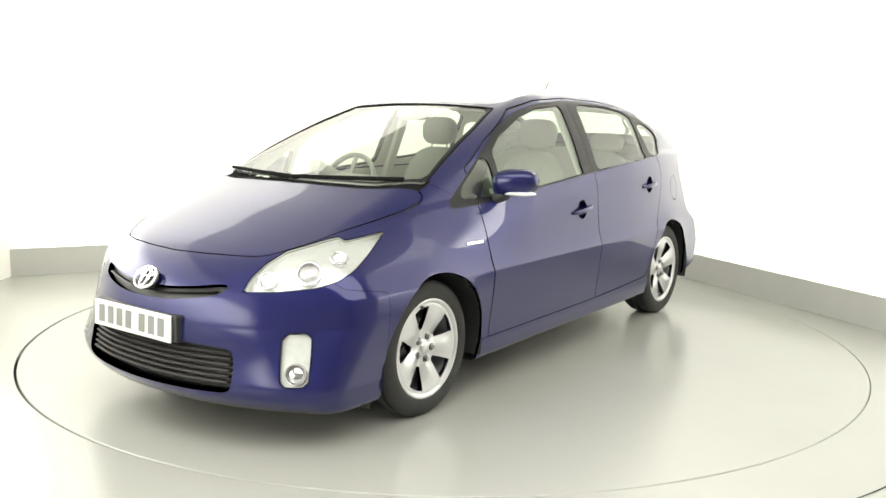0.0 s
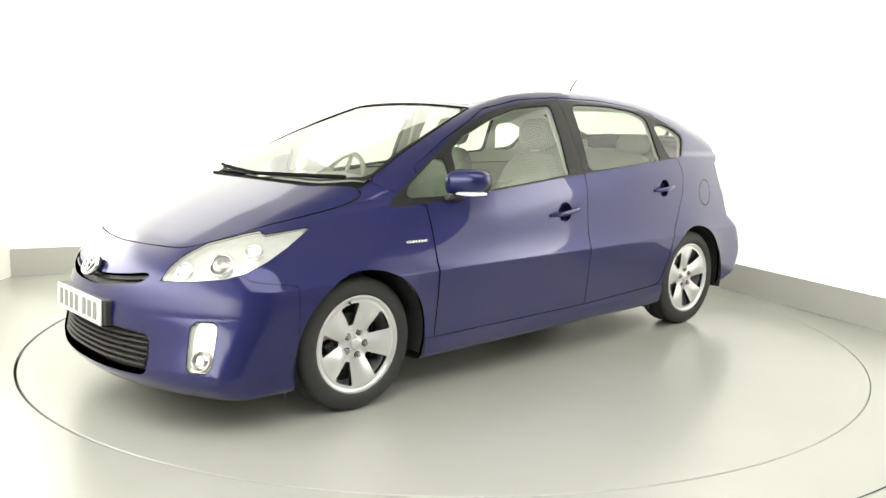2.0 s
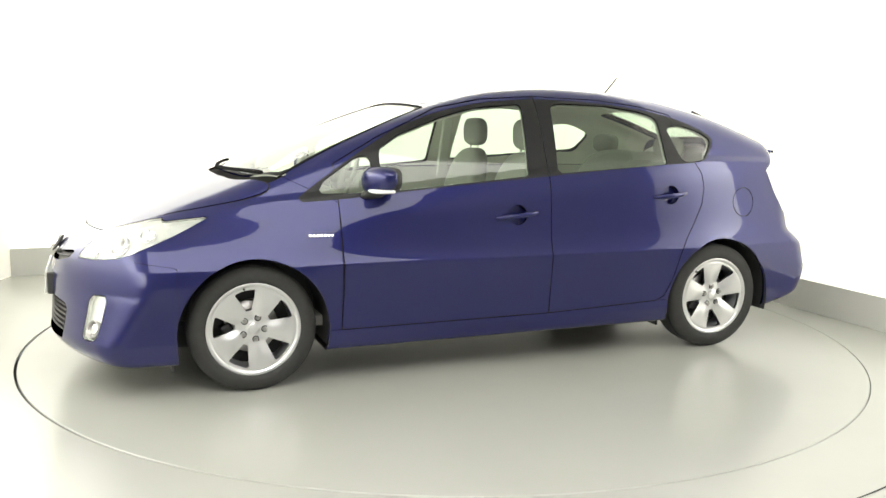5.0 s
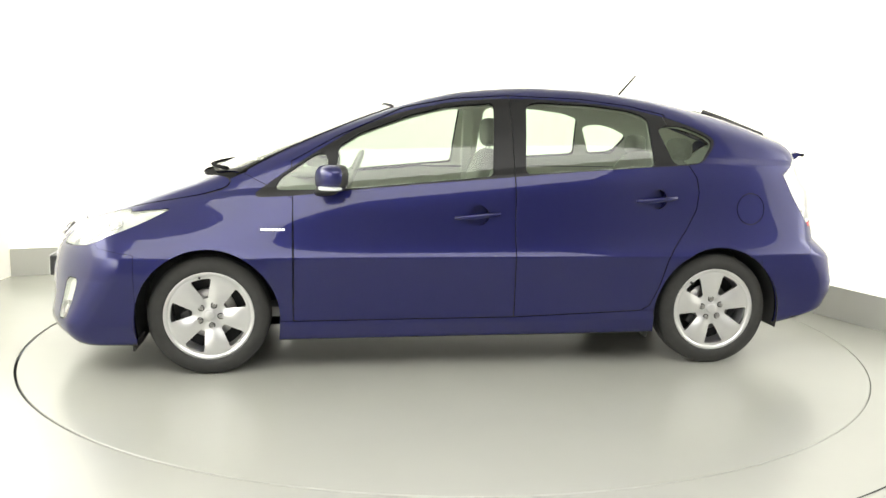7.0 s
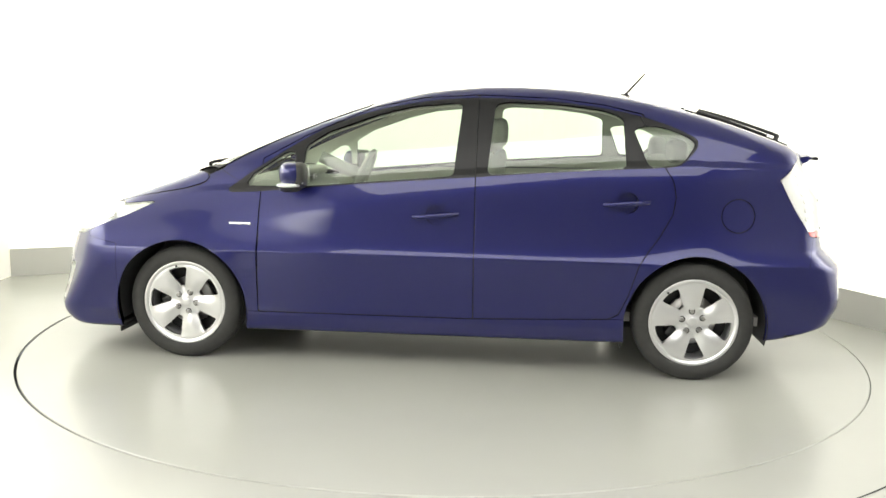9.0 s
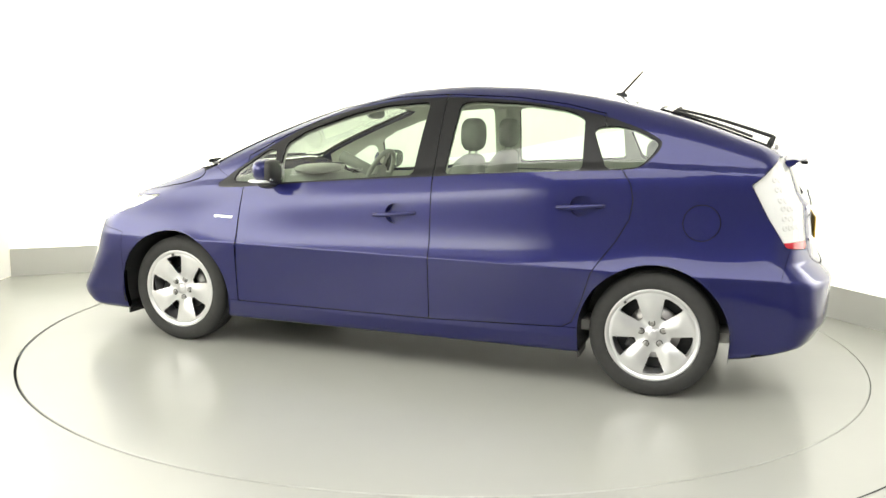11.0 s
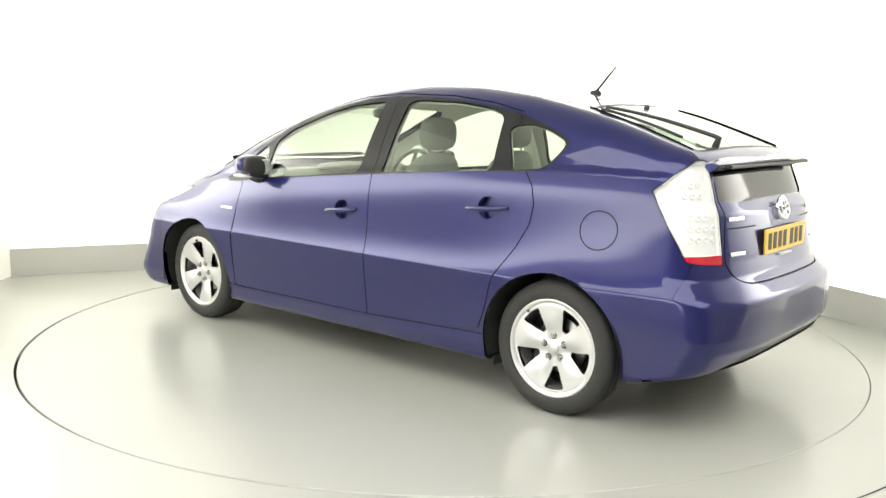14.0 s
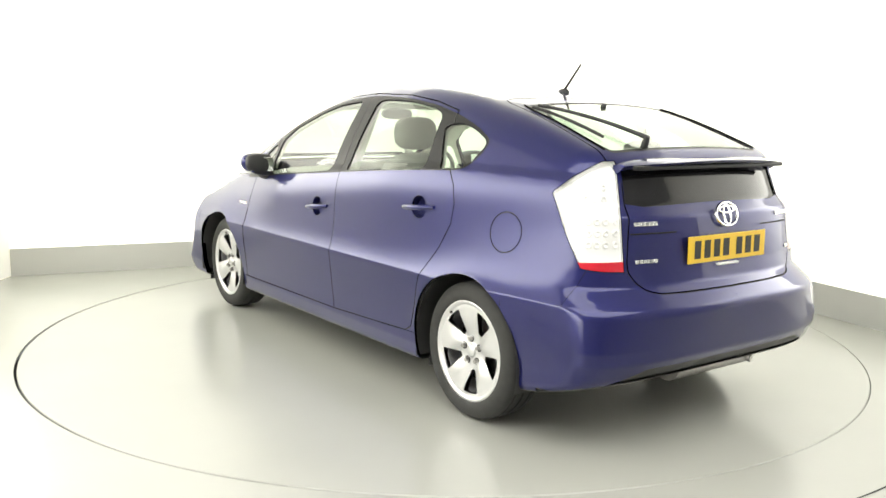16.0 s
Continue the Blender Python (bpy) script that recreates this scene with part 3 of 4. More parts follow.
def build_wheel(parent, x, side, turn):
    """An alloy wheel; turn: degrees by which a spoke leans from the car's tail."""
    holder = panel("wheel", WHEEL_NET, ALLOY, parent, "silver five-spoke alloy wheel", thick=0.028)
    vs, fs = lathe([(0.205, -0.012), (0.212, -0.006), (0.222, -0.001), (0.2275, -0.003), (0.229, -0.010), (0.222, -0.02), (0.205, -0.03), (0.196, -0.17), (0.19, -0.17), (0.196, -0.03), (0.205, -0.012)], 96)
    link_mesh("rim", vs, fs, ALLOY, holder)
    prof = [(0.220, -0.012), (0.228, 0.000), (0.236, 0.004), (0.250, 0.0075), (0.268, 0.006), (0.284, 0.000), (0.296, -0.008), (0.304, -0.018),
            (0.3065, -0.030), (0.3065, -0.045), (0.302, -0.046), (0.302, -0.053), (0.3080, -0.054), (0.3085, -0.085), (0.303, -0.086), (0.303, -0.096), (0.3085, -0.097),
            (0.3085, -0.128), (0.302, -0.129), (0.302, -0.136), (0.3065, -0.137), (0.304, -0.165), (0.290, -0.190), (0.26, -0.20), (0.215, -0.19)]
    vs, fs = lathe(prof, 120)
    tyre = link_mesh("tyre", vs, fs, RUBBER, holder, "black rubber tyre with tread grooves")
    tyre.data.set_sharp_from_angle(angle=radians(35))
    for i in range(5):
        a = math.radians(72 * i)
        bm = bmesh.new()
        px, pz = 0.055 * math.cos(a), 0.055 * math.sin(a)
        rod(bm, (px, -0.040, pz), (px, -0.012, pz), 0.0105, 0.0095, 6)
        part("wheel_nut", bm, STEEL, holder, "steel wheel nut", smooth=True)
        vs, fs = lathe([(0.0115, -0.026), (0.0165, -0.0255), (0.0165, -0.0275)], 18)
        link_mesh("nut_socket", [(q[0] + px, q[1] - 0.001, q[2] + pz) for q in vs], fs, BLACK, holder)
    vs, fs = lathe([(0.0, -0.016), (0.022, -0.017), (0.028, -0.021), (0.030, -0.030)], 32)
    link_mesh("centre_cap", vs, fs, ALLOY, holder, "silver centre cap")
    bm = bmesh.new()
    rod(bm, (-0.060, -0.02, 0.192), (-0.060, -0.004, 0.192), 0.006, n=10)
    part("valve", bm, BLACK, holder, "black tyre valve")
    vs, fs = lathe([(0.05, -0.085), (0.128, -0.085), (0.130, -0.09), (0.130, -0.105), (0.05, -0.105)], 64)
    link_mesh("brake_disc", vs, fs, STEEL, holder, "steel brake disc")
    vs, fs = lathe([(0.0, -0.12), (0.19, -0.12)], 48)
    link_mesh("brake_shield", vs, fs, DARK_METAL, holder)
    bm = bmesh.new()
    box(bm, 0.105, -0.085, 0.02, 0.055, 0.07, 0.12, bevel=0.012)
    part("brake_caliper", bm, DARK_METAL, holder, "dark brake caliper")
    # spokes: angle 0 of the wheel's own x goes to the car's tail
    m = Matrix.Translation((x, 0.802 * side, 0.3075)) @ (Matrix.Identity(4) if side > 0 else Matrix.Rotation(math.pi, 4, "Z")) @ Matrix.Rotation(math.radians(turn), 4, "Y")
    holder.matrix_basis = m
    return holder


def ring_shape(bm, rx, ry, w, m, n=40, h=0.004):
    """A flat oval ring with a rounded face."""
    k = []
    for i in range(n):
        a = 2 * math.pi * i / n
        c, s = math.cos(a), math.sin(a)
        k.append([bm.verts.new(m @ Vector(((rx - w * q) * c, (ry - w * q) * s, hh))) for q, hh in ((0, 0), (0.25, h), (0.75, h), (1, 0))])
    for i in range(n):
        j = (i + 1) % n
        for q in range(3):
            bm.faces.new((k[i][q], k[j][q], k[j][q + 1], k[i][q + 1]))


def build_emblem(parent, p, n, rx, ry, name="emblem"):
    bm = bmesh.new()
    m = seat_on(p, n)
    ring_shape(bm, rx, ry, rx * 0.14, m, h=0.007)
    ring_shape(bm, rx * 0.36, ry * 0.84, rx * 0.12, m @ pose(0, -ry * 0.02, 0.001), h=0.006)
    ring_shape(bm, rx * 0.72, ry * 0.34, rx * 0.12, m @ pose(0, ry * 0.36, 0.0015), h=0.006)
    return part(name, bm, CHROME, parent, "chrome oval emblem", smooth=True)


def build_plate(parent, m, mat, label):
    """A number plate 520 by 111 mm; its characters are plain bars."""
    bm = bmesh.new()
    box(bm, 0, 0, 0.004, 0.522, 0.112, 0.008, bevel=0.003)
    bmesh.ops.transform(bm, matrix=m, verts=bm.verts[:])
    plate = part("number_plate", bm, mat, parent, label)
    x = -0.205
    for i in range(7):
        bm = bmesh.new()
        box(bm, x, 0, 0.0092, 0.040, 0.074, 0.0012)
        bmesh.ops.transform(bm, matrix=m, verts=bm.verts[:])
        part("character_bar", bm, INK if mat is YELLOW_PLATE else PLATE_GREY, plate)
        x += 0.063 + (0.027 if i == 3 else 0.0)
    return plate


PLATE_GREY = material("worn_plate_ink", (0.26, 0.26, 0.25), rough=0.5)


def bars(parent, name, m, widths, h, mat, label, depth=0.004, lean=0.0):
    """Raised script that cannot be read: a row of small bars."""
    bm = bmesh.new()
    x = 0.0
    for w in widths:
        box(bm, x + w / 2, 0, depth / 2, w, h, depth, bevel=min(h, w) * 0.12)
        x += w + h * 0.22
    bmesh.ops.translate(bm, vec=(-x / 2, 0, 0), verts=bm.verts[:])
    bmesh.ops.transform(bm, matrix=m, verts=bm.verts[:])
    return part(name, bm, mat, parent, label)


def shell(cx, cy, cz, sx, sy, sz, p=2.6, nu=28, nv=18, bend=None):
    """Verts and faces of a rounded block (superellipsoid), shaped by bend."""
    vs, fs = [], []
    for i in range(nv + 1):
        a = -math.pi / 2 + math.pi * i / nv
        for j in range(nu):
            b = 2 * math.pi * j / nu
            f = lambda t: math.copysign(abs(t) ** (2 / p), t)
            q = Vector((f(math.cos(a)) * f(math.cos(b)) * sx, f(math.cos(a)) * f(math.sin(b)) * sy, f(math.sin(a)) * sz))
            if bend:
                q = bend(q)
            vs.append((q.x + cx, q.y + cy, q.z + cz))
    for i in range(nv):
        for j in range(nu):
            k = (j + 1) % nu
            fs.append((i * nu + j, i * nu + k, (i + 1) * nu + k, (i + 1) * nu + j))
    return vs, fs


def mirrored(vs, fs, side):
    return (vs, fs) if side > 0 else ([(x, -y, z) for x, y, z in vs], [f[::-1] for f in fs])


def tube(bm, pts, r0, r1, n=8):
    """A bent round bar through points, tapering from r0 to r1."""
    rows = []
    for i, p in enumerate(pts):
        d = (pts[min(i + 1, len(pts) - 1)] - pts[max(i - 1, 0)]).normalized()
        u = d.orthogonal().normalized() if abs(d.z) > 0.95 else d.cross(Vector((0, 0, 1))).normalized()
        w = d.cross(u)
        r = r0 + (r1 - r0) * i / (len(pts) - 1)
        rows.append([bm.verts.new(p + u * (r * math.cos(2 * math.pi * k / n)) + w * (r * math.sin(2 * math.pi * k / n))) for k in range(n)])
    for a, b in zip(rows, rows[1:]):
        for k in range(n):
            bm.faces.new((a[k], a[(k + 1) % n], b[(k + 1) % n], b[k]))
    bm.faces.new(rows[0])
    bm.faces.new(rows[-1][::-1])


def build_mirror(parent, side):
    def bend(q):
        return Vector((q.x * (1 - 0.25 * (q.y / 0.11)) - 0.02 * (q.y / 0.1), q.y, q.z * (1 - 0.18 * (q.y / 0.11)) + 0.012 * (q.y / 0.1)))
    vs, fs = mirrored(*shell(0.735, 0.855, 1.020, 0.068, 0.105, 0.066, 2.7, bend=bend), side)
    house = link_mesh("door_mirror", vs, fs, PAINT, parent, "blue painted door mirror")
    vs, fs = mirrored(*shell(0.698, 0.850, 1.018, 0.045, 0.098, 0.0655, 3.0, bend=bend), side)
    link_mesh("mirror_bezel", vs, fs, BLACK, house, "black mirror bezel")
    bm = bmesh.new()
    box(bm, 0.662, 0.848 * side, 1.018, 0.006, 0.150, 0.088, bevel=0.0028)
    part("mirror_glass", bm, CHROME, house, "silvered mirror glass")
    vs, fs = mirrored(*shell(0.740, 0.872, 0.968, 0.060, 0.085, 0.011, 3.0), side)
    link_mesh("indicator_lens", vs, fs, REFLECTOR, house, "pale indicator strip under the mirror")
    vs, fs = mirrored(*shell(0.755, 0.775, 0.945, 0.062, 0.050, 0.028, 2.8, bend=lambda q: Vector((q.x - q.z * 0.4, q.y, q.z + 0.3 * q.y))), side)
    link_mesh("mirror_foot", vs, fs, BLACK, house, "black mirror foot on the door")


def build_handle(door, x0, x1, z0, z1, side):
    n = 14
    bm = bmesh.new()
    rows = []
    for i in range(n + 1):
        k = i / n
        x, z = x0 + (x1 - x0) * k, z0 + (z1 - z0) * k
        p, nn = on_skin(x=x, z=z)
        out = 0.006 + 0.026 * math.sin(math.pi * min(max(k * 1.08 - 0.04, 0), 1)) ** 0.5
        half = 0.013 * (1 - 0.35 * abs(2 * k - 1) ** 3)
        ring = []
        for a in range(10):
            t = 2 * math.pi * a / 10
            ring.append(bm.verts.new((x, (p.y + out + 0.010 * math.cos(t) - 0.006) * side, z + half * math.sin(t))))
        rows.append(ring)
    for i in range(n):
        for a in range(10):
            b = (a + 1) % 10
            bm.faces.new((rows[i][a], rows[i][b], rows[i + 1][b], rows[i + 1][a]))
    bm.faces.new(rows[0])
    bm.faces.new(rows[-1][::-1])
    part("door_handle", bm, PAINT, door, "blue painted bar handle", smooth=True)


def build_seat(parent, x, y, name="front_seat", lean=14, wide=0.25):
    vs, fs = shell(x + 0.02, y, 0.52, 0.26, wide, 0.085, 3.2)
    base = link_mesh(name, vs, fs, CLOTH, parent, "grey cloth car seat")

    def back(q):
        w = 1 - 0.18 * max(q.z, 0) / 0.31
        c = 0.02 * (abs(q.y) / wide) ** 2
        return Vector((q.x - math.tan(radians(lean)) * (q.z + 0.31) + c, q.y * w, q.z))
    vs, fs = shell(x - 0.24, y, 0.82, 0.075, wide * 0.96, 0.31, 3.4, bend=back)
    link_mesh("backrest", vs, fs, CLOTH, base, "grey cloth backrest")
    top = x - 0.24 - math.tan(radians(lean)) * 0.66
    vs, fs = shell(top + 0.01, y, 1.235, 0.052, 0.130, 0.090, 3.0)
    link_mesh("headrest", vs, fs, CLOTH, base, "grey padded headrest")
    for s in (-0.06, 0.06):
        bm = bmesh.new()
        rod(bm, (top + 0.02, y + s, 1.08), (top + 0.01, y + s, 1.18), 0.006, n=8)
        part("headrest_post", bm, DASH, base)


def build_cabin(parent):
    for y in (0.37, -0.37):
        build_seat(parent, 0.10, y)
    vs, fs = shell(-0.78, 0, 0.52, 0.26, 0.62, 0.09, 4.0)
    bench = link_mesh("rear_bench", vs, fs, CLOTH, parent, "grey cloth rear bench")
    vs, fs = shell(-1.10, 0, 0.83, 0.07, 0.60, 0.30, 4.0, bend=lambda q: Vector((q.x - 0.30 * (q.z + 0.3), q.y * (1 - 0.1 * max(q.z, 0) / 0.3), q.z)))
    link_mesh("backrest", vs, fs, CLOTH, bench)
    for y in (0.36, -0.36):
        vs, fs = shell(-1.285, y, 1.165, 0.05, 0.125, 0.065, 3.0)
        link_mesh("headrest", vs, fs, CLOTH, bench, "grey padded headrest")
    # dashboard with the driver on the right
    def dash(q):
        return Vector((q.x, q.y, q.z - 0.10 * (q.x / 0.3) ** 2 + 0.06 * q.x))
    vs, fs = shell(1.0, 0, 0.86, 0.30, 0.66, 0.12, 3.4, bend=dash)
    d = link_mesh("dashboard", vs, fs, DASH, parent, "grey plastic dashboard")
    vs, fs = shell(0.88, -0.05, 0.985, 0.10, 0.22, 0.03, 3.0)
    link_mesh("instrument_hood", vs, fs, DASH, d)
    m = pose(0.60, -0.37, 0.93, 0, 66, 0)
    vs, fs = [], []
    for i in range(40):
        a = 2 * math.pi * i / 40
        for j in range(10):
            b = 2 * math.pi * j / 10
            r = 0.182 + 0.015 * math.cos(b)
            vs.append(tuple(m @ Vector((r * math.cos(a), r * math.sin(a) * 1.02, 0.015 * math.sin(b)))))
    for i in range(40):
        for j in range(10):
            fs.append((i * 10 + j, ((i + 1) % 40) * 10 + j, ((i + 1) % 40) * 10 + (j + 1) % 10, i * 10 + (j + 1) % 10))
    w = link_mesh("steering_wheel", vs, fs, DASH, parent, "dark grey steering wheel")
    bm = bmesh.new()
    box(bm, 0, 0, 0.01, 0.15, 0.13, 0.05, bevel=0.02)
    for a in (0, 180, 90):
        box(bm, 0.12 * math.cos(radians(a)) , 0.12 * math.sin(radians(a)), 0.0, 0.14 if a != 90 else 0.03, 0.03 if a != 90 else 0.14, 0.014, bevel=0.004)
    bmesh.ops.transform(bm, matrix=m @ pose(0, 0, 0, 0, 0, 90), verts=bm.verts[:])
    part("wheel_boss", bm, DASH, w)
    bm = bmesh.new()
    rod(bm, m @ Vector((0, 0, 0)), m @ Vector((0, 0, 0.30)), 0.04, n=14)
    part("steering_column", bm, DASH, w)
    vs, fs = shell(0.46, 0, 1.34, 0.022, 0.115, 0.034, 2.8)
    link_mesh("rear_view_mirror", vs, fs, DASH, parent, "dark rear view mirror behind the windscreen")
    bm = bmesh.new()
    box(bm, 0.30, 0, 0.66, 0.75, 0.20, 0.22, bevel=0.05)
    part("centre_console", bm, DASH, parent)
    bm = bmesh.new()
    box(bm, -1.55, 0, 1.01, 0.55, 1.12, 0.025, bevel=0.01)
    part("parcel_shelf", bm, DASH, parent, "dark luggage cover")
    bm = bmesh.new()
    box(bm, -0.25, 0, 0.30, 2.9, 1.36, 0.05)
    part("cabin_floor", bm, DASH, parent)
    for s in (1, -1):
        bm = bmesh.new()
        box(bm, -0.20, 0.665 * s, 1.15, 0.075, 0.035, 0.52, bevel=0.012, turn=Matrix.Rotation(radians(24 * s), 4, "X") @ Matrix.Rotation(radians(3), 4, "Y"))
        part("pillar_trim", bm, LINER, parent, "pale pillar trim")


def build_car():
    e = new("car")
    tagged(e, "dark blue metallic five-door hatchback standing on the turntable", "car")
    net = skin_grid()
    body = clip(net, -arch_of(net[0]))
    strips = []

    def cut(f, gap=0.0):
        nonlocal body
        ins, body, st = take(body, f, gap)
        if st is not None:
            strips.append(st)
        return ins

    under = cut(lambda v: np.maximum(v[:, 5] + 0.75, v[:, 2] - 0.40))
    panel("underbody", under, BLACK, e, "dark underbody", both=True, thick=0)
    # lamps first, then the panels round them
    headlamp = cut(slant_of(HEADLAMP, 1.45, 0), 0.0015)
    fog = cut(slant_of(FOG_TRIM, 1.8), 0.002)
    tail_lamp = cut(slant_of(TAIL_LAMP, -1.6, 0), 0.0015)
    bonnet = cut(plan_of(BONNET), 0.0028)
    cowl = cut(lambda v: np.maximum(np.maximum(plan_of(SCREEN)(v) - 0.045, 1.16 - v[:, 0]), v[:, 1] - 0.655))
    screen = clip(cowl, plan_of([(x - 0.04 if x > 1.2 else x, y) for x, y in SCREEN])(cowl[0]))
    cowl = clip(cowl, -plan_of([(x - 0.04 if x > 1.2 else x, y) for x, y in SCREEN])(cowl[0]))
    screen2 = cut(plan_of(SCREEN), 0.0)
    dlo = cut(side_of(DLO))
    hatch_f = lambda v: np.minimum(plan_of(HATCH_TOP)(v) + (v[:, 2] < 1.1) * 9, end_of(HATCH_END, -1.8)(v))
    hatch = cut(hatch_f, 0.003)
    low_pane, hatch, _ = take(hatch, end_of(LOW_PANE, -1.8))
    back_pane, hatch, _ = take(hatch, plan_of(REAR_PANE_TOP, 1.1))
    roof = cut(plan_of(ROOF, 1.2), 0.002)
    front_door = cut(side_of(FRONT_DOOR, 0.5, 0), 0.0025)
    rear_door = cut(side_of(REAR_DOOR, 0.5, 0), 0.0025)
    flap_f = lambda v: np.maximum(np.hypot(v[:, 0] + 1.545, v[:, 2] - 0.86) - 0.084, 0.4 - v[:, 1])
    bumper = cut(lambda v: np.maximum(np.maximum(1.70 - v[:, 0], v[:, 2] - np.interp(v[:, 0], [1.7, 1.88, 1.95, 2.0], [0.628, 0.655, 0.72, 0.9])), -9), 0.0008)
    slot, bumper, _ = take(bumper, end_of(UPPER_SLOT, 1.8))
    grille, bumper, _ = take(bumper, end_of(LOW_GRILLE, 1.8))
    rear_bumper = cut(lambda v: np.maximum(v[:, 0] - np.interp(v[:, 2], [0.2, 0.590, 0.602, 0.76], [-1.60, -1.60, -1.905, -1.945]), v[:, 2] - 0.765), 0.0008)
    sill = cut(lambda v: np.maximum(np.maximum(v[:, 2] - np.interp(v[:, 0], [-0.92, 0.93], [0.318, 0.285]), np.abs(v[:, 0]) - 1.005), 0.4 - v[:, 1]), 0.001)
    wing = cut(lambda v: np.maximum(np.interp(v[:, 2], [0.0, 0.905, 1.05], [0.928, 0.928, 1.23]) - v[:, 0], 0.3 - v[:, 1]), 0.0022)

    panel("bonnet", bonnet, PAINT, e, "blue painted bonnet", both=True)
    whole = (np.concatenate([screen2[0], screen[0]]), np.concatenate([screen2[1], screen[1] + len(screen2[0])]))
    inset = plan_of([(x - 0.04 if x > 1.2 else x, y) for x, y in SCREEN])
    clear, band, _ = take(whole, lambda v: inset(v) + 0.020)
    shield = panel("windscreen", clear, SCREEN_GLASS, e, "clear windscreen", both=True, thick=0.0, sink=0.003)
    panel("screen_border", band, GLOSS_BLACK, shield, "black printed border of the windscreen", both=True, thick=0.0, sink=0.002)
    panel("cowl", cowl, MATT_RUBBER, e, "black cowl under the windscreen", both=True, sink=0.012, thick=0.0)
    panel("roof", roof, PAINT, e, "blue painted roof", both=True)
    tailgate = panel("tailgate", hatch, PAINT, e, "blue painted tailgate", both=True)
    clear, band, _ = take(back_pane, lambda v: plan_of(REAR_PANE_TOP, 1.1)(v) + 0.016)
    rear_window = panel("rear_window", clear, GLASS, tailgate, "clear sloping rear window", both=True, thick=0.0, sink=0.002)
    panel("window_border", band, GLOSS_BLACK, rear_window, "black printed border of the rear window", both=True, thick=0.0, sink=0.001)
    panel("lower_rear_window", low_pane, DARK_GLASS, tailgate, "dark upright rear window", both=True, sink=0.006, thick=0.01)
    front_bumper = panel("front_bumper", bumper, PAINT, e, "blue painted front bumper", both=True, thick=0.03)
    valance, rear_bumper, _ = take(rear_bumper, lambda v: np.maximum(v[:, 2] - 0.372 + 0.35 * np.maximum(v[:, 1] - 0.50, 0), v[:, 0] + 1.80))
    back_bumper = panel("rear_bumper", rear_bumper, PAINT, e, "blue painted rear bumper", both=True)
    panel("valance", valance, BLACK, back_bumper, "black lower lip of the rear bumper", both=True, sink=0.008)
    panel("grille_backing", grille, BLACK, front_bumper, both=True, sink=0.045, thick=0.0)
    panel("grille_backing", slot, BLACK, front_bumper, both=True, sink=0.025, thick=0.0)

    frame_net = dlo
    panes = []
    for pts in (FRONT_PANE, CORNER_PANE, REAR_PANE, QUARTER_PANE):
        p, frame_net, _ = take(frame_net, lambda v, q=side_of(pts): q(v) - 0.008)
        panes.append(p)
    f_frame = clip(frame_net, -0.215 - frame_net[0][:, 0] + 0.0015)
    rest = clip(frame_net, frame_net[0][:, 0] + 0.215 + 0.0015)
    split = lambda v: np.interp(v[:, 2], [1.0, 1.10, 1.36], [-1.175, -1.165, -1.045])
    r_frame = clip(rest, split(rest[0]) - rest[0][:, 0] + 0.0015)
    q_frame = clip(rest, rest[0][:, 0] - split(rest[0]) + 0.0015)
    st = clip(dlo, dlo[0][:, 0] + 0.209)
    strips.append(clip(st, -st[0][:, 0] - 0.221))

    for side in (1, -1):
        rt = side < 0
        body_side = body
        if side > 0:
            flap, body_side, st = take(body, flap_f, 0.0022)
            strips_one = st
            panel("side_body", body_side, PAINT, e, "blue painted body side and pillars")
            panel("fuel_flap", flap, PAINT, e, "round blue fuel flap")
            panel("flap_joint", strips_one, SEAL, e, sink=0.006, thick=0)
        else:
            panel("side_body", body_side, PAINT, e, "blue painted body side and pillars", right=True)
        panel("front_wing", wing, PAINT, e, "blue painted front wing", right=rt)
        panel("sill", sill, PAINT, e, "blue painted sill", right=rt)
        for nm, dn, fr, ps, hx in (("front_door", front_door, f_frame, (panes[0], panes[1]), (0.105, -0.135, 0.815, 0.838)),
                                   ("rear_door", rear_door, r_frame, (panes[2],), (-0.865, -1.100, 0.905, 0.922))):
            cx, cz = (hx[0] + hx[1]) / 2 - 0.005, (hx[2] + hx[3]) / 2 + 0.002
            cup_f = lambda v: np.maximum(np.hypot((v[:, 0] - cx) / 1.05, v[:, 2] - cz) - 0.053, 0.4 - v[:, 1])
            cup, dn2, _ = take(dn, cup_f)
            door = panel(nm, dn2, PAINT, e, "blue painted %s" % nm.replace("_", " "), right=rt)
            bowl("handle_recess", cup, PAINT, door, 0.040, right=rt)
            panel("window_frame", fr, GLOSS_BLACK, door, "black window frame", right=rt, sink=0.001)
            for p in ps:
                panel("window_pane", p, GLASS, door, "green tinted window pane", right=rt, sink=0.006, thick=0.0)
            build_handle(door, *hx, side)
        panel("window_frame", q_frame, GLOSS_BLACK, e, "black quarter window frame", right=rt, sink=0.001)
        panel("quarter_pane", panes[3], GLASS, e, "green tinted quarter window", right=rt, sink=0.006, thick=0.0)
        # lamps
        lamp = panel("headlamp", headlamp, LENS, e, "clear swept-back headlamp", right=rt, thick=0.0)
        bowl("lamp_housing", headlamp, LAMP_CHROME, lamp, 0.032, "bright headlamp housing", right=rt)
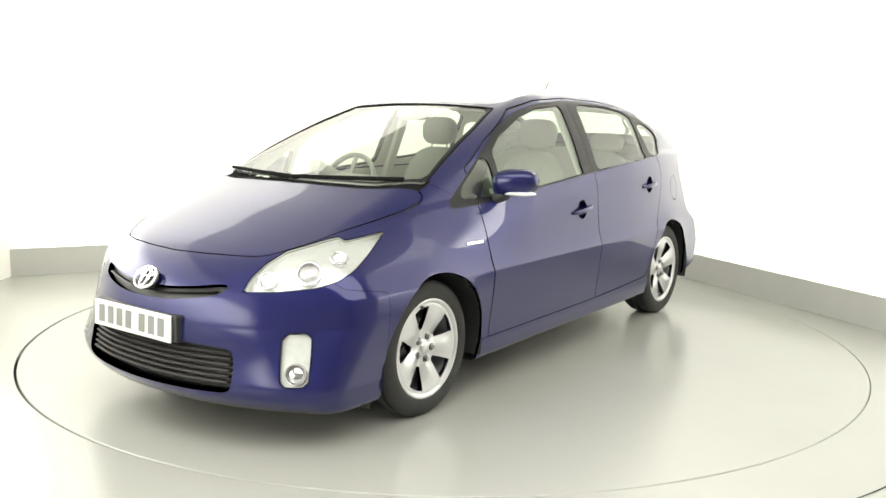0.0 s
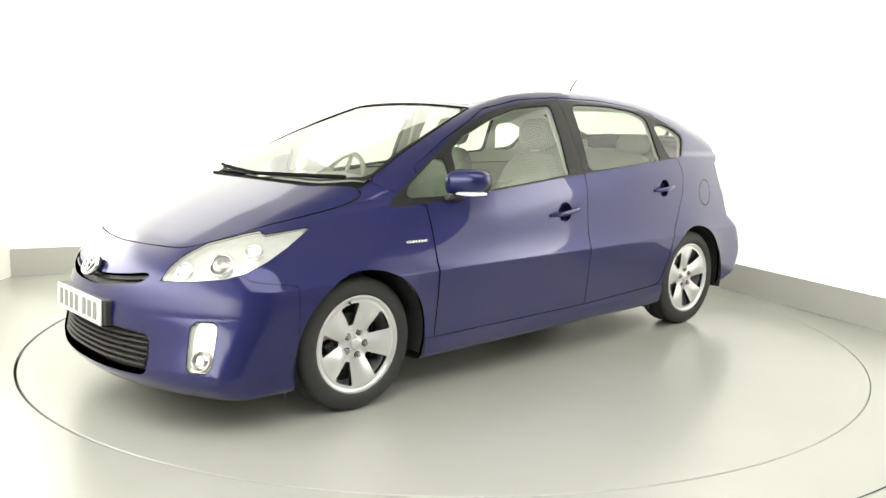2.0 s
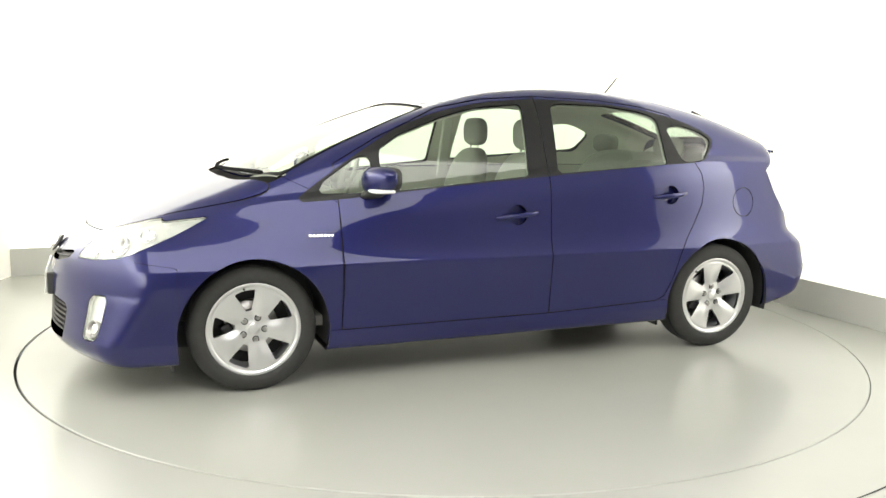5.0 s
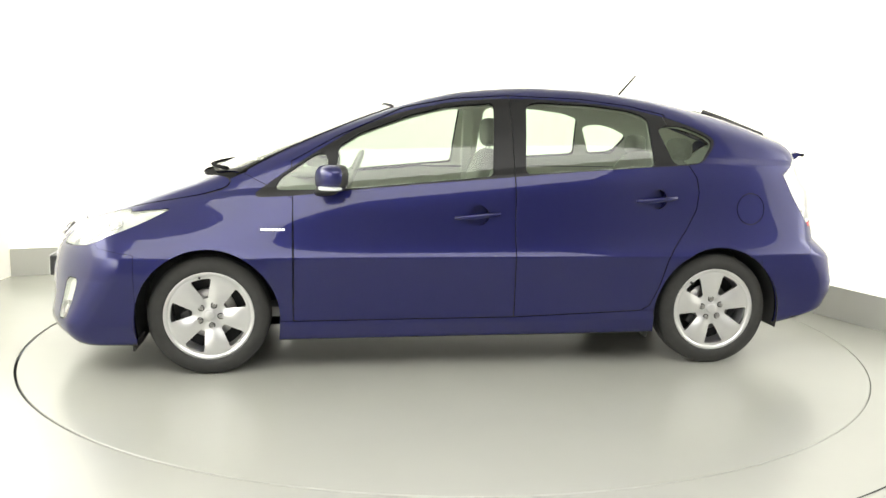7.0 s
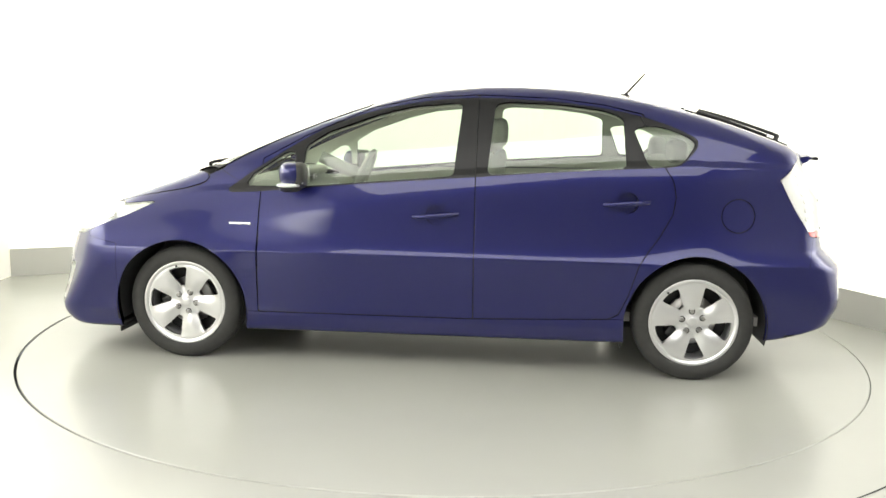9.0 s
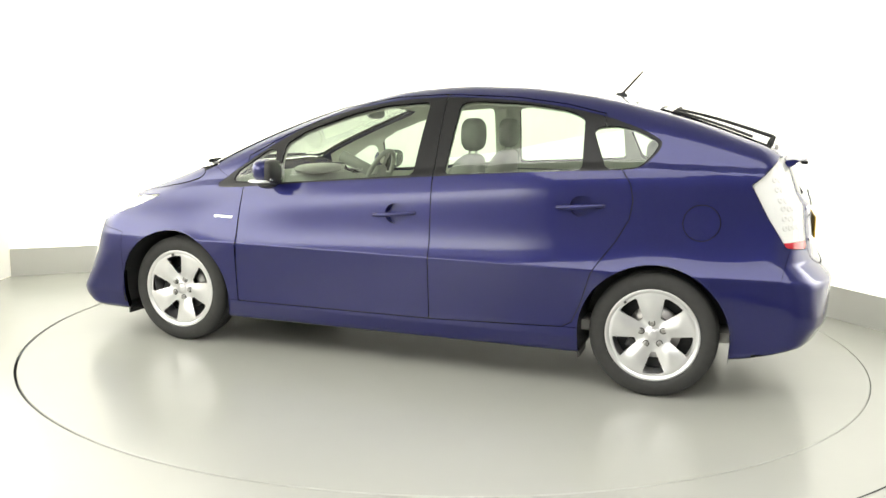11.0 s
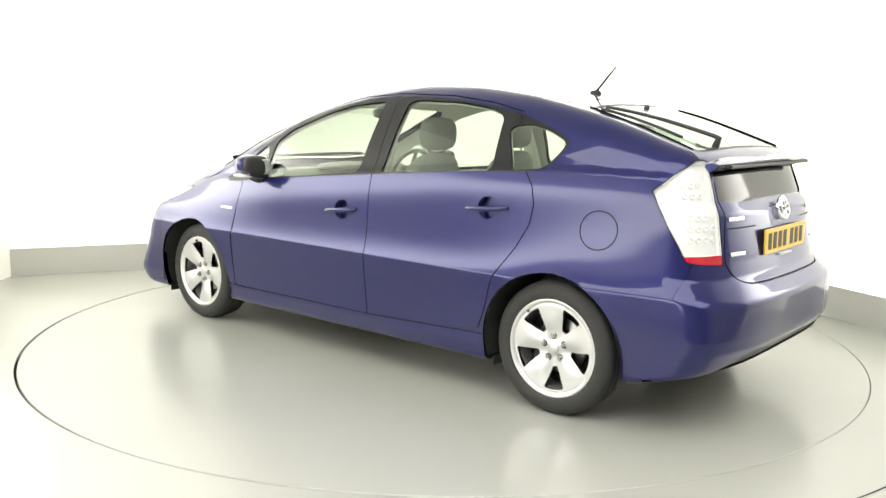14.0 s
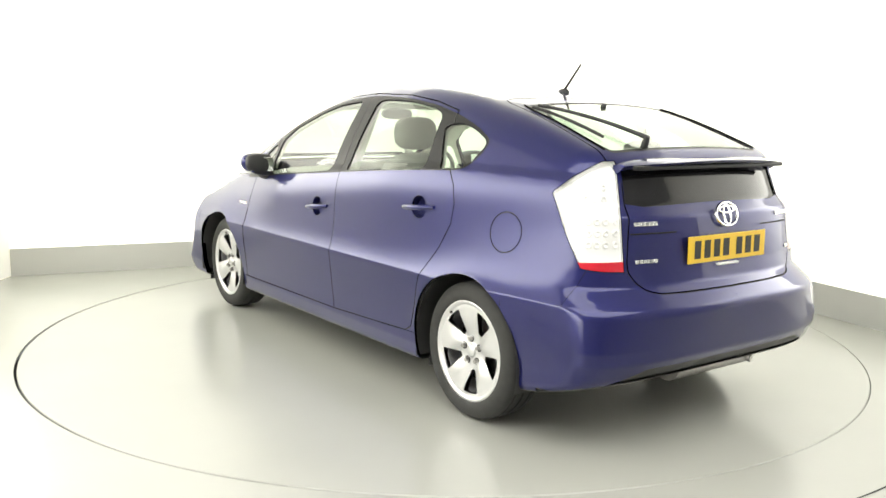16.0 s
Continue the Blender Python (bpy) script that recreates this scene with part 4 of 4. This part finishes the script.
        for x, z, r in ((1.90, 0.722, 0.046), (2.02, 0.690, 0.034), (1.76, 0.775, 0.034)):
            y = {1.90: 0.655, 2.02: 0.53, 1.76: 0.70}[x]
            p, n = on_skin(y=y, z=z, way="x")
            m = seat_on(p - n * 0.031, n)
            vs, fs = lathe([(r * 1.2, 0.0), (r * 1.18, 0.016), (r, 0.020), (r * 0.92, 0.008), (r * 0.9, 0.004)], 32, "z")
            o = mirrored([tuple(m @ Vector(q)) for q in vs], fs, side)
            link_mesh("lamp_bezel", *o, CHROME, lamp, "chrome lamp bezel")
            vs, fs = shell(0, 0, 0.006, r * 0.86, r * 0.86, 0.020, 2.0, 24, 12)
            o = mirrored([tuple(m @ Vector(q)) for q in vs], fs, side)
            link_mesh("projector_lens", *o, STEEL if r > 0.04 else REFLECTOR, lamp, "round projector lens")
        trim = bowl("fog_lamp", fog, LAMP_CHROME, e, 0.022, "bright fog lamp surround", right=rt)
        p, n = slant_point(-0.968, 0.338, -1)
        m = seat_on(p - n * 0.022, n)
        vs, fs = lathe([(0.044, 0.0), (0.044, 0.018), (0.040, 0.022), (0.036, 0.016), (0.034, 0.004)], 32, "z")
        link_mesh("lamp_bezel", *mirrored([tuple(m @ Vector(q)) for q in vs], fs, side), STEEL, trim, "grey fog lamp bezel")
        vs, fs = shell(0, 0, 0.003, 0.034, 0.034, 0.014, 2.0, 24, 12)
        link_mesh("lens", *mirrored([tuple(m @ Vector(q)) for q in vs], fs, side), CHROME, trim, "round fog lamp lens")
        red, clear, _ = take(tail_lamp, lambda v: v[:, 2] - 0.783 + 0.04 * (v[:, 0] + 1.95))
        tl = panel("tail_lamp", clear, LENS, e, "clear-lensed tail lamp with red band", right=rt, thick=0.0)
        panel("red_reflector", red, RED_LENS, tl, "red lamp band", right=rt)
        bowl("lamp_housing", clear, REFLECTOR, tl, 0.030, "bright tail lamp housing", right=rt)
        for i in range(4):
            for j in range(6):
                z = 0.85 + 0.045 * j
                s = -1.005 + 0.040 * i + 0.09 * max(0, (z - 0.9)) * (1 if i else 0) + 0.03 * (1.08 - z) * -0.3
                p, n = slant_point(s, z, 1)
                m = seat_on(p - n * 0.030, n)
                vs, fs = lathe([(0.016, 0.0), (0.014, 0.006), (0.009, 0.007), (0.007, 0.002), (0.0, 0.0015)], 12, "z")
                link_mesh("light_cell", *mirrored([tuple(m @ Vector(q)) for q in vs], fs, side), REFLECTOR, tl)
        build_mirror(e, side)
        # arch liners
        for wx in (1.35, -1.35):
            vs, fs = [], []
            for i in range(41):
                a = math.pi * (i / 40) * 1.16 - math.pi * 0.08
                for y in (0.50, 0.70, 0.845 if wx > 0 else 0.83):
                    vs.append((wx + 0.363 * math.cos(a), y * side, 0.30 + 0.363 * math.sin(a)))
            for i in range(40):
                for q in range(2):
                    fs.append((i * 3 + q, i * 3 + q + 1, i * 3 + 4 + q, i * 3 + 3 + q))
            vs += [(wx + 0.363 * math.cos(math.pi * i / 20), 0.50 * side, 0.30 + 0.363 * math.sin(math.pi * i / 20)) for i in range(21)]
            fs.append(tuple(range(len(vs) - 21, len(vs))))
            link_mesh("wheel_arch_liner", vs, fs, BLACK, e, "black wheel arch liner")
        build_wheel(e, 1.35, side, 30 if side > 0 else 20)
        build_wheel(e, -1.35, side, 59 if side > 0 else 50)
        # script on the wing
        p, n = on_skin(x=1.025, z=0.752)
        bars(e, "wing_badge", seat_on(Vector((p.x, p.y * side, p.z)), Vector((n.x, n.y * side, n.z))), [0.015] * 6 + [0.012], 0.013, CHROME, "small chrome script badge")
    for i, st in enumerate(strips):
        panel("panel_joint", st, SEAL, e, sink=0.007, thick=0)
        panel("panel_joint", st, SEAL, e, sink=0.007, thick=0, right=True)
    # cabin lining behind the skin, open at the panes
    inner = clip(net, np.maximum(np.maximum(net[0][:, 0] - 1.10, -1.80 - net[0][:, 0]), 0.34 - net[0][:, 2]))
    for f in (side_of(FRONT_PANE), side_of(CORNER_PANE), side_of(REAR_PANE), side_of(QUARTER_PANE), plan_of(SCREEN), plan_of(REAR_PANE_TOP, 1.1), end_of(LOW_PANE, -1.8)):
        inner = clip(inner, 0.010 - f(inner[0]))
    inner = clip(inner, 0.03 - arch_of(inner[0]))
    upper = clip(inner, 1.0 - inner[0][:, 2])
    lower = clip(inner, inner[0][:, 2] - 1.0)
    panel("headlining", upper, LINER, e, "pale headlining and pillar lining", both=True, sink=0.032, thick=0)
    panel("door_lining", lower, TRIM, e, "pale grey door lining", both=True, sink=0.055, thick=0)
    build_cabin(e)

    # front: emblem, plate, slats
    p, n = on_skin(y=0.0, z=0.642, way="x")
    build_emblem(front_bumper, p + n * 0.022, n, 0.070, 0.053)
    bm = bmesh.new()
    m = seat_on(p + n * 0.010, n)
    vs, fs = shell(0, 0, 0, 0.066, 0.050, 0.010, 2.0, 28, 10)
    link_mesh("emblem_base", [tuple(m @ Vector(q)) for q in vs], fs, BLACK, front_bumper)
    bm.free()
    for z in (0.285, 0.308, 0.331, 0.354, 0.377, 0.400):
        rows = []
        bm = bmesh.new()
        for i in range(33):
            y = -0.45 + 0.9 * i / 32
            p, n = on_skin(y=abs(y), z=z, way="x")
            x = p.x - 0.022
            rows.append([bm.verts.new((x + dx, y, z + dz)) for dx, dz in ((0.012, 0.0), (0.004, 0.0055), (-0.02, 0.003), (-0.02, -0.003), (0.004, -0.0055))])
        for i in range(32):
            for q in range(5):
                bm.faces.new((rows[i][q], rows[i][(q + 1) % 5], rows[i + 1][(q + 1) % 5], rows[i + 1][q]))
        part("grille_slat", bm, GRILLE, front_bumper, "grey grille slat", smooth=True)
    for z in (0.609,):
        bm = bmesh.new()
        rows = []
        for i in range(33):
            y = -0.35 + 0.7 * i / 32
            zz = z + 0.10 * max(abs(y) - 0.12, 0) * 0.9
            p, n = on_skin(y=abs(y), z=zz, way="x")
            rows.append([bm.verts.new((p.x - 0.010 + dx, y, zz + dz)) for dx, dz in ((0.006, 0.0), (0.0, 0.004), (-0.015, 0.002), (-0.015, -0.002), (0.0, -0.004))])
        for i in range(32):
            for q in range(5):
                bm.faces.new((rows[i][q], rows[i][(q + 1) % 5], rows[i + 1][(q + 1) % 5], rows[i + 1][q]))
        part("grille_slat", bm, GLOSS_BLACK, front_bumper, smooth=True)
    p, n = on_skin(y=0.0, z=0.478, way="x")
    build_plate(front_bumper, seat_on(p + Vector((0.004, -0.04, 0)), (1, 0, 0.05)), WHITE_PLATE, "white front number plate")
    bm = bmesh.new()
    box(bm, p.x - 0.026, -0.035, 0.478, 0.055, 0.56, 0.110, bevel=0.008)
    part("plate_holder", bm, BLACK, front_bumper, "black number plate holder")

    # back: emblem, plate, script, spoiler, wiper
    p, n = on_skin(y=0.0, z=0.944, way="-x")
    p = Vector((p.x, -0.03, p.z))
    build_emblem(tailgate, p + n * 0.010, n, 0.076, 0.055)
    p, n = on_skin(y=0.0, z=0.812, way="-x")
    build_plate(tailgate, seat_on(p + Vector((-0.010, -0.02, 0)), (-1, 0, 0.02)), YELLOW_PLATE, "yellow rear number plate")
    bm = bmesh.new()
    box(bm, p.x - 0.018, -0.02, 0.742, 0.02, 0.14, 0.008, bevel=0.003)
    part("plate_lamp_strip", bm, WHITE_PLATE, tailgate)
    for y, z, w, nn in ((0.447, 0.928, 0.016, 6), (0.455, 0.782, 0.015, 6), (-0.47, 0.930, 0.020, 5), (-0.52, 0.775, 0.018, 2)):
        p, n = on_skin(y=abs(y), z=z, way="-x")
        bars(tailgate, "tailgate_badge", seat_on(Vector((p.x, y, z)), Vector((n.x, n.y * (1 if y > 0 else -1), n.z))), [w] * nn, 0.016, CHROME, "small chrome script badge")
    p, n = on_skin(y=0.0, z=0.89, way="-x")
    for y0, y1 in ((-0.52, -0.285), (0.285, 0.525)):
        bm = bmesh.new()
        rows = []
        for i in range(9):
            y = y0 + (y1 - y0) * i / 8
            q, _ = on_skin(y=abs(y), z=0.89, way="-x")
            rows.append([bm.verts.new((q.x + dx, y, 0.89 + dz)) for dx, dz in ((-0.002, 0.003), (-0.002, -0.003), (0.01, -0.003), (0.01, 0.003))])
        for i in range(8):
            for k in range(4):
                bm.faces.new((rows[i][k], rows[i][(k + 1) % 4], rows[i + 1][(k + 1) % 4], rows[i + 1][k]))
        part("tailgate_crease", bm, SEAL, tailgate)
    # spoiler: a blade along the top of the upright window
    bm = bmesh.new()
    rows = []
    for i in range(41):
        y = -0.520 + 1.04 * i / 40
        a = abs(y) / 0.520
        zt = 1.176 - 0.020 * a * a
        x1 = -2.045 + 0.085 * a ** 3
        x0 = -1.925 + 0.03 * a
        z0 = on_skin(x=x0, y=abs(y), way="z")[0].z + 0.003
        sec = [(x0, z0 - 0.012), (x0 - 0.005, z0), ((x0 + x1) / 2, (z0 + zt) / 2 + 0.004), (x1 + 0.02, zt + 0.003), (x1, zt - 0.003), (x1 + 0.012, zt - 0.013),
               ((x0 + x1) / 2 - 0.01, zt - 0.017), (x0 - 0.05, zt - 0.020), (x0 - 0.02, z0 - 0.035)]
        rows.append([bm.verts.new((xx, y, zz)) for xx, zz in sec])
    for i in range(40):
        for q in range(9):
            bm.faces.new((rows[i][q], rows[i][(q + 1) % 9], rows[i + 1][(q + 1) % 9], rows[i + 1][q]))
    bm.faces.new(rows[0])
    bm.faces.new(rows[-1][::-1])
    part("spoiler", bm, PAINT, tailgate, "blue painted rear spoiler", smooth=True)
    bm = bmesh.new()
    box(bm, -1.985, 0, 1.146, 0.03, 0.98, 0.018, bevel=0.006)
    part("spoiler_underside", bm, GLOSS_BLACK, tailgate, "black strip under the spoiler")
    # rear wiper, parked across the sloping window
    q0, n0 = on_skin(x=-1.83, y=0.26, way="z")
    q1, n1 = on_skin(x=-1.40, y=0.455, way="z")
    bm = bmesh.new()
    rod(bm, q0 - n0 * 0.01, q0 + n0 * 0.040, 0.017, 0.012, 16)
    pts = []
    for i in range(13):
        k = i / 12
        x, y = -1.83 + 0.46 * k, 0.26 + 0.06 * k + 0.13 * k * k
        q, n = on_skin(x=x, y=y, way="z")
        pts.append(q + n * (0.034 - 0.014 * k))
    tube(bm, pts, 0.010, 0.007)
    wip = part("rear_wiper", bm, BLACK, tailgate, "black rear wiper arm", smooth=True)
    bm = bmesh.new()
    pts = []
    for i in range(13):
        k = i / 12
        q, n = on_skin(x=-1.36 - 0.38 * k, y=0.47 - 0.10 * k + 0.05 * k * k, way="z")
        pts.append(q + n * 0.010)
    tube(bm, pts, 0.007, 0.007)
    part("wiper_blade", bm, BLACK, wip, "black wiper blade", smooth=True)
    q, n = on_skin(x=-1.36, y=0.02, way="z")
    bm = bmesh.new()
    rod(bm, q - n * 0.004, q + n * 0.016, 0.016, 0.010, 12)
    part("washer_jet", bm, BLACK, tailgate, "black washer jet")
    # front wipers along the cowl
    for y0, y1, lift in ((0.58, -0.02, 0.0), (0.02, -0.58, 0.0)):
        bm = bmesh.new()
        pts = []
        for i in range(15):
            k = i / 14
            y = y0 + (y1 - y0) * k
            x = 1.405 - 0.42 * y * y - 0.012 * math.sin(math.pi * k)
            q, n = on_skin(x=x, y=abs(y), way="z")
            n = Vector((n.x, n.y * (1 if y > 0 else -1), n.z))
            pts.append(Vector((q.x, y, q.z)) + n * 0.012)
        tube(bm, pts, 0.011, 0.009)
        part("front_wiper", bm, MATT_RUBBER, e, "black front wiper", smooth=True)
    # rubber mouldings along the screens
    for owner, run, r in ((shield, [(1.215, 0.650), (0.97, 0.612), (0.70, 0.565), (0.40, 0.492)], 0.004),
                          (rear_window, [(-1.30, 0.462), (-1.38, 0.484), (-1.60, 0.492), (-1.83, 0.502)], 0.0055),
                          (shield, [(0.398, 0.488), (0.410, 0.25), (0.416, 0.0)], 0.0035)):
        for s in (1, -1):
            bm = bmesh.new()
            pts = []
            for i in range(17):
                k = i / 16 * (len(run) - 1)
                j = min(int(k), len(run) - 2)
                x, y = (run[j][c] + (run[j + 1][c] - run[j][c]) * (k - j) for c in (0, 1))
                q, n = on_skin(x=x, y=y, way="z")
                q = q + n * 0.001
                pts.append(Vector((q.x, q.y * s, q.z)))
            tube(bm, pts, r, r)
            part("moulding", bm, MATT_RUBBER, owner, "black rubber moulding", smooth=True)
    # aerial
    q, n = on_skin(x=-1.03, y=0.0, way="z")
    q = q - Vector((0, 0.035, 0.010))
    vs, fs = shell(q.x, q.y, q.z + 0.010, 0.036, 0.017, 0.018, 2.2)
    ae = link_mesh("aerial", vs, fs, BLACK, e, "black roof aerial")
    bm = bmesh.new()
    rod(bm, (q.x + 0.0, q.y, q.z + 0.015), (q.x - 0.115, q.y, q.z + 0.145), 0.0075, 0.0050, 8)
    part("aerial_rod", bm, BLACK, ae, "thin black aerial rod")
    # under the back: silencer and tow cover
    bm = bmesh.new()
    rod(bm, (-1.88, -0.42, 0.27), (-1.88, 0.10, 0.27), 0.075, n=20)
    sil = part("silencer", bm, STEEL, e, "grey steel exhaust silencer", smooth=True)
    bm = bmesh.new()
    rod(bm, (-1.90, -0.40, 0.25), (-1.96, -0.42, 0.24), 0.025, n=14)
    part("tailpipe", bm, STEEL, sil, "steel tailpipe")
    # deflectors before the wheels
    for s in (1, -1):
        for x, z, w in ((1.725, 0.150, 0.24), (-0.99, 0.170, 0.18)):
            bm = bmesh.new()
            box(bm, x, s * 0.66, z, 0.012, w, 0.05, bevel=0.004)
            part("wheel_deflector", bm, BLACK, e, "black wheel deflector")
    return e


GRILLE = material("grey_grille_plastic", (0.055, 0.052, 0.05), rough=0.6, spec=0.2)
car = build_car()


# ---------------------------------------------------------------- what moves
def motions():
    at, deg = [r[0] for r in TURN], [r[1] for r in TURN]
    car_rows, table_rows = [], []
    for i in range(33):
        t = i * 0.5
        m = pose(0, 0, 0, 0, 0, 180 + float(np.interp(t, at, deg)))
        table_rows.append((t, m))
        car_rows.append((t, m @ pose(CAR_OFF[0], CAR_OFF[1], 0)))
    walk(turntable, table_rows)
    walk(car, car_rows)


motions()
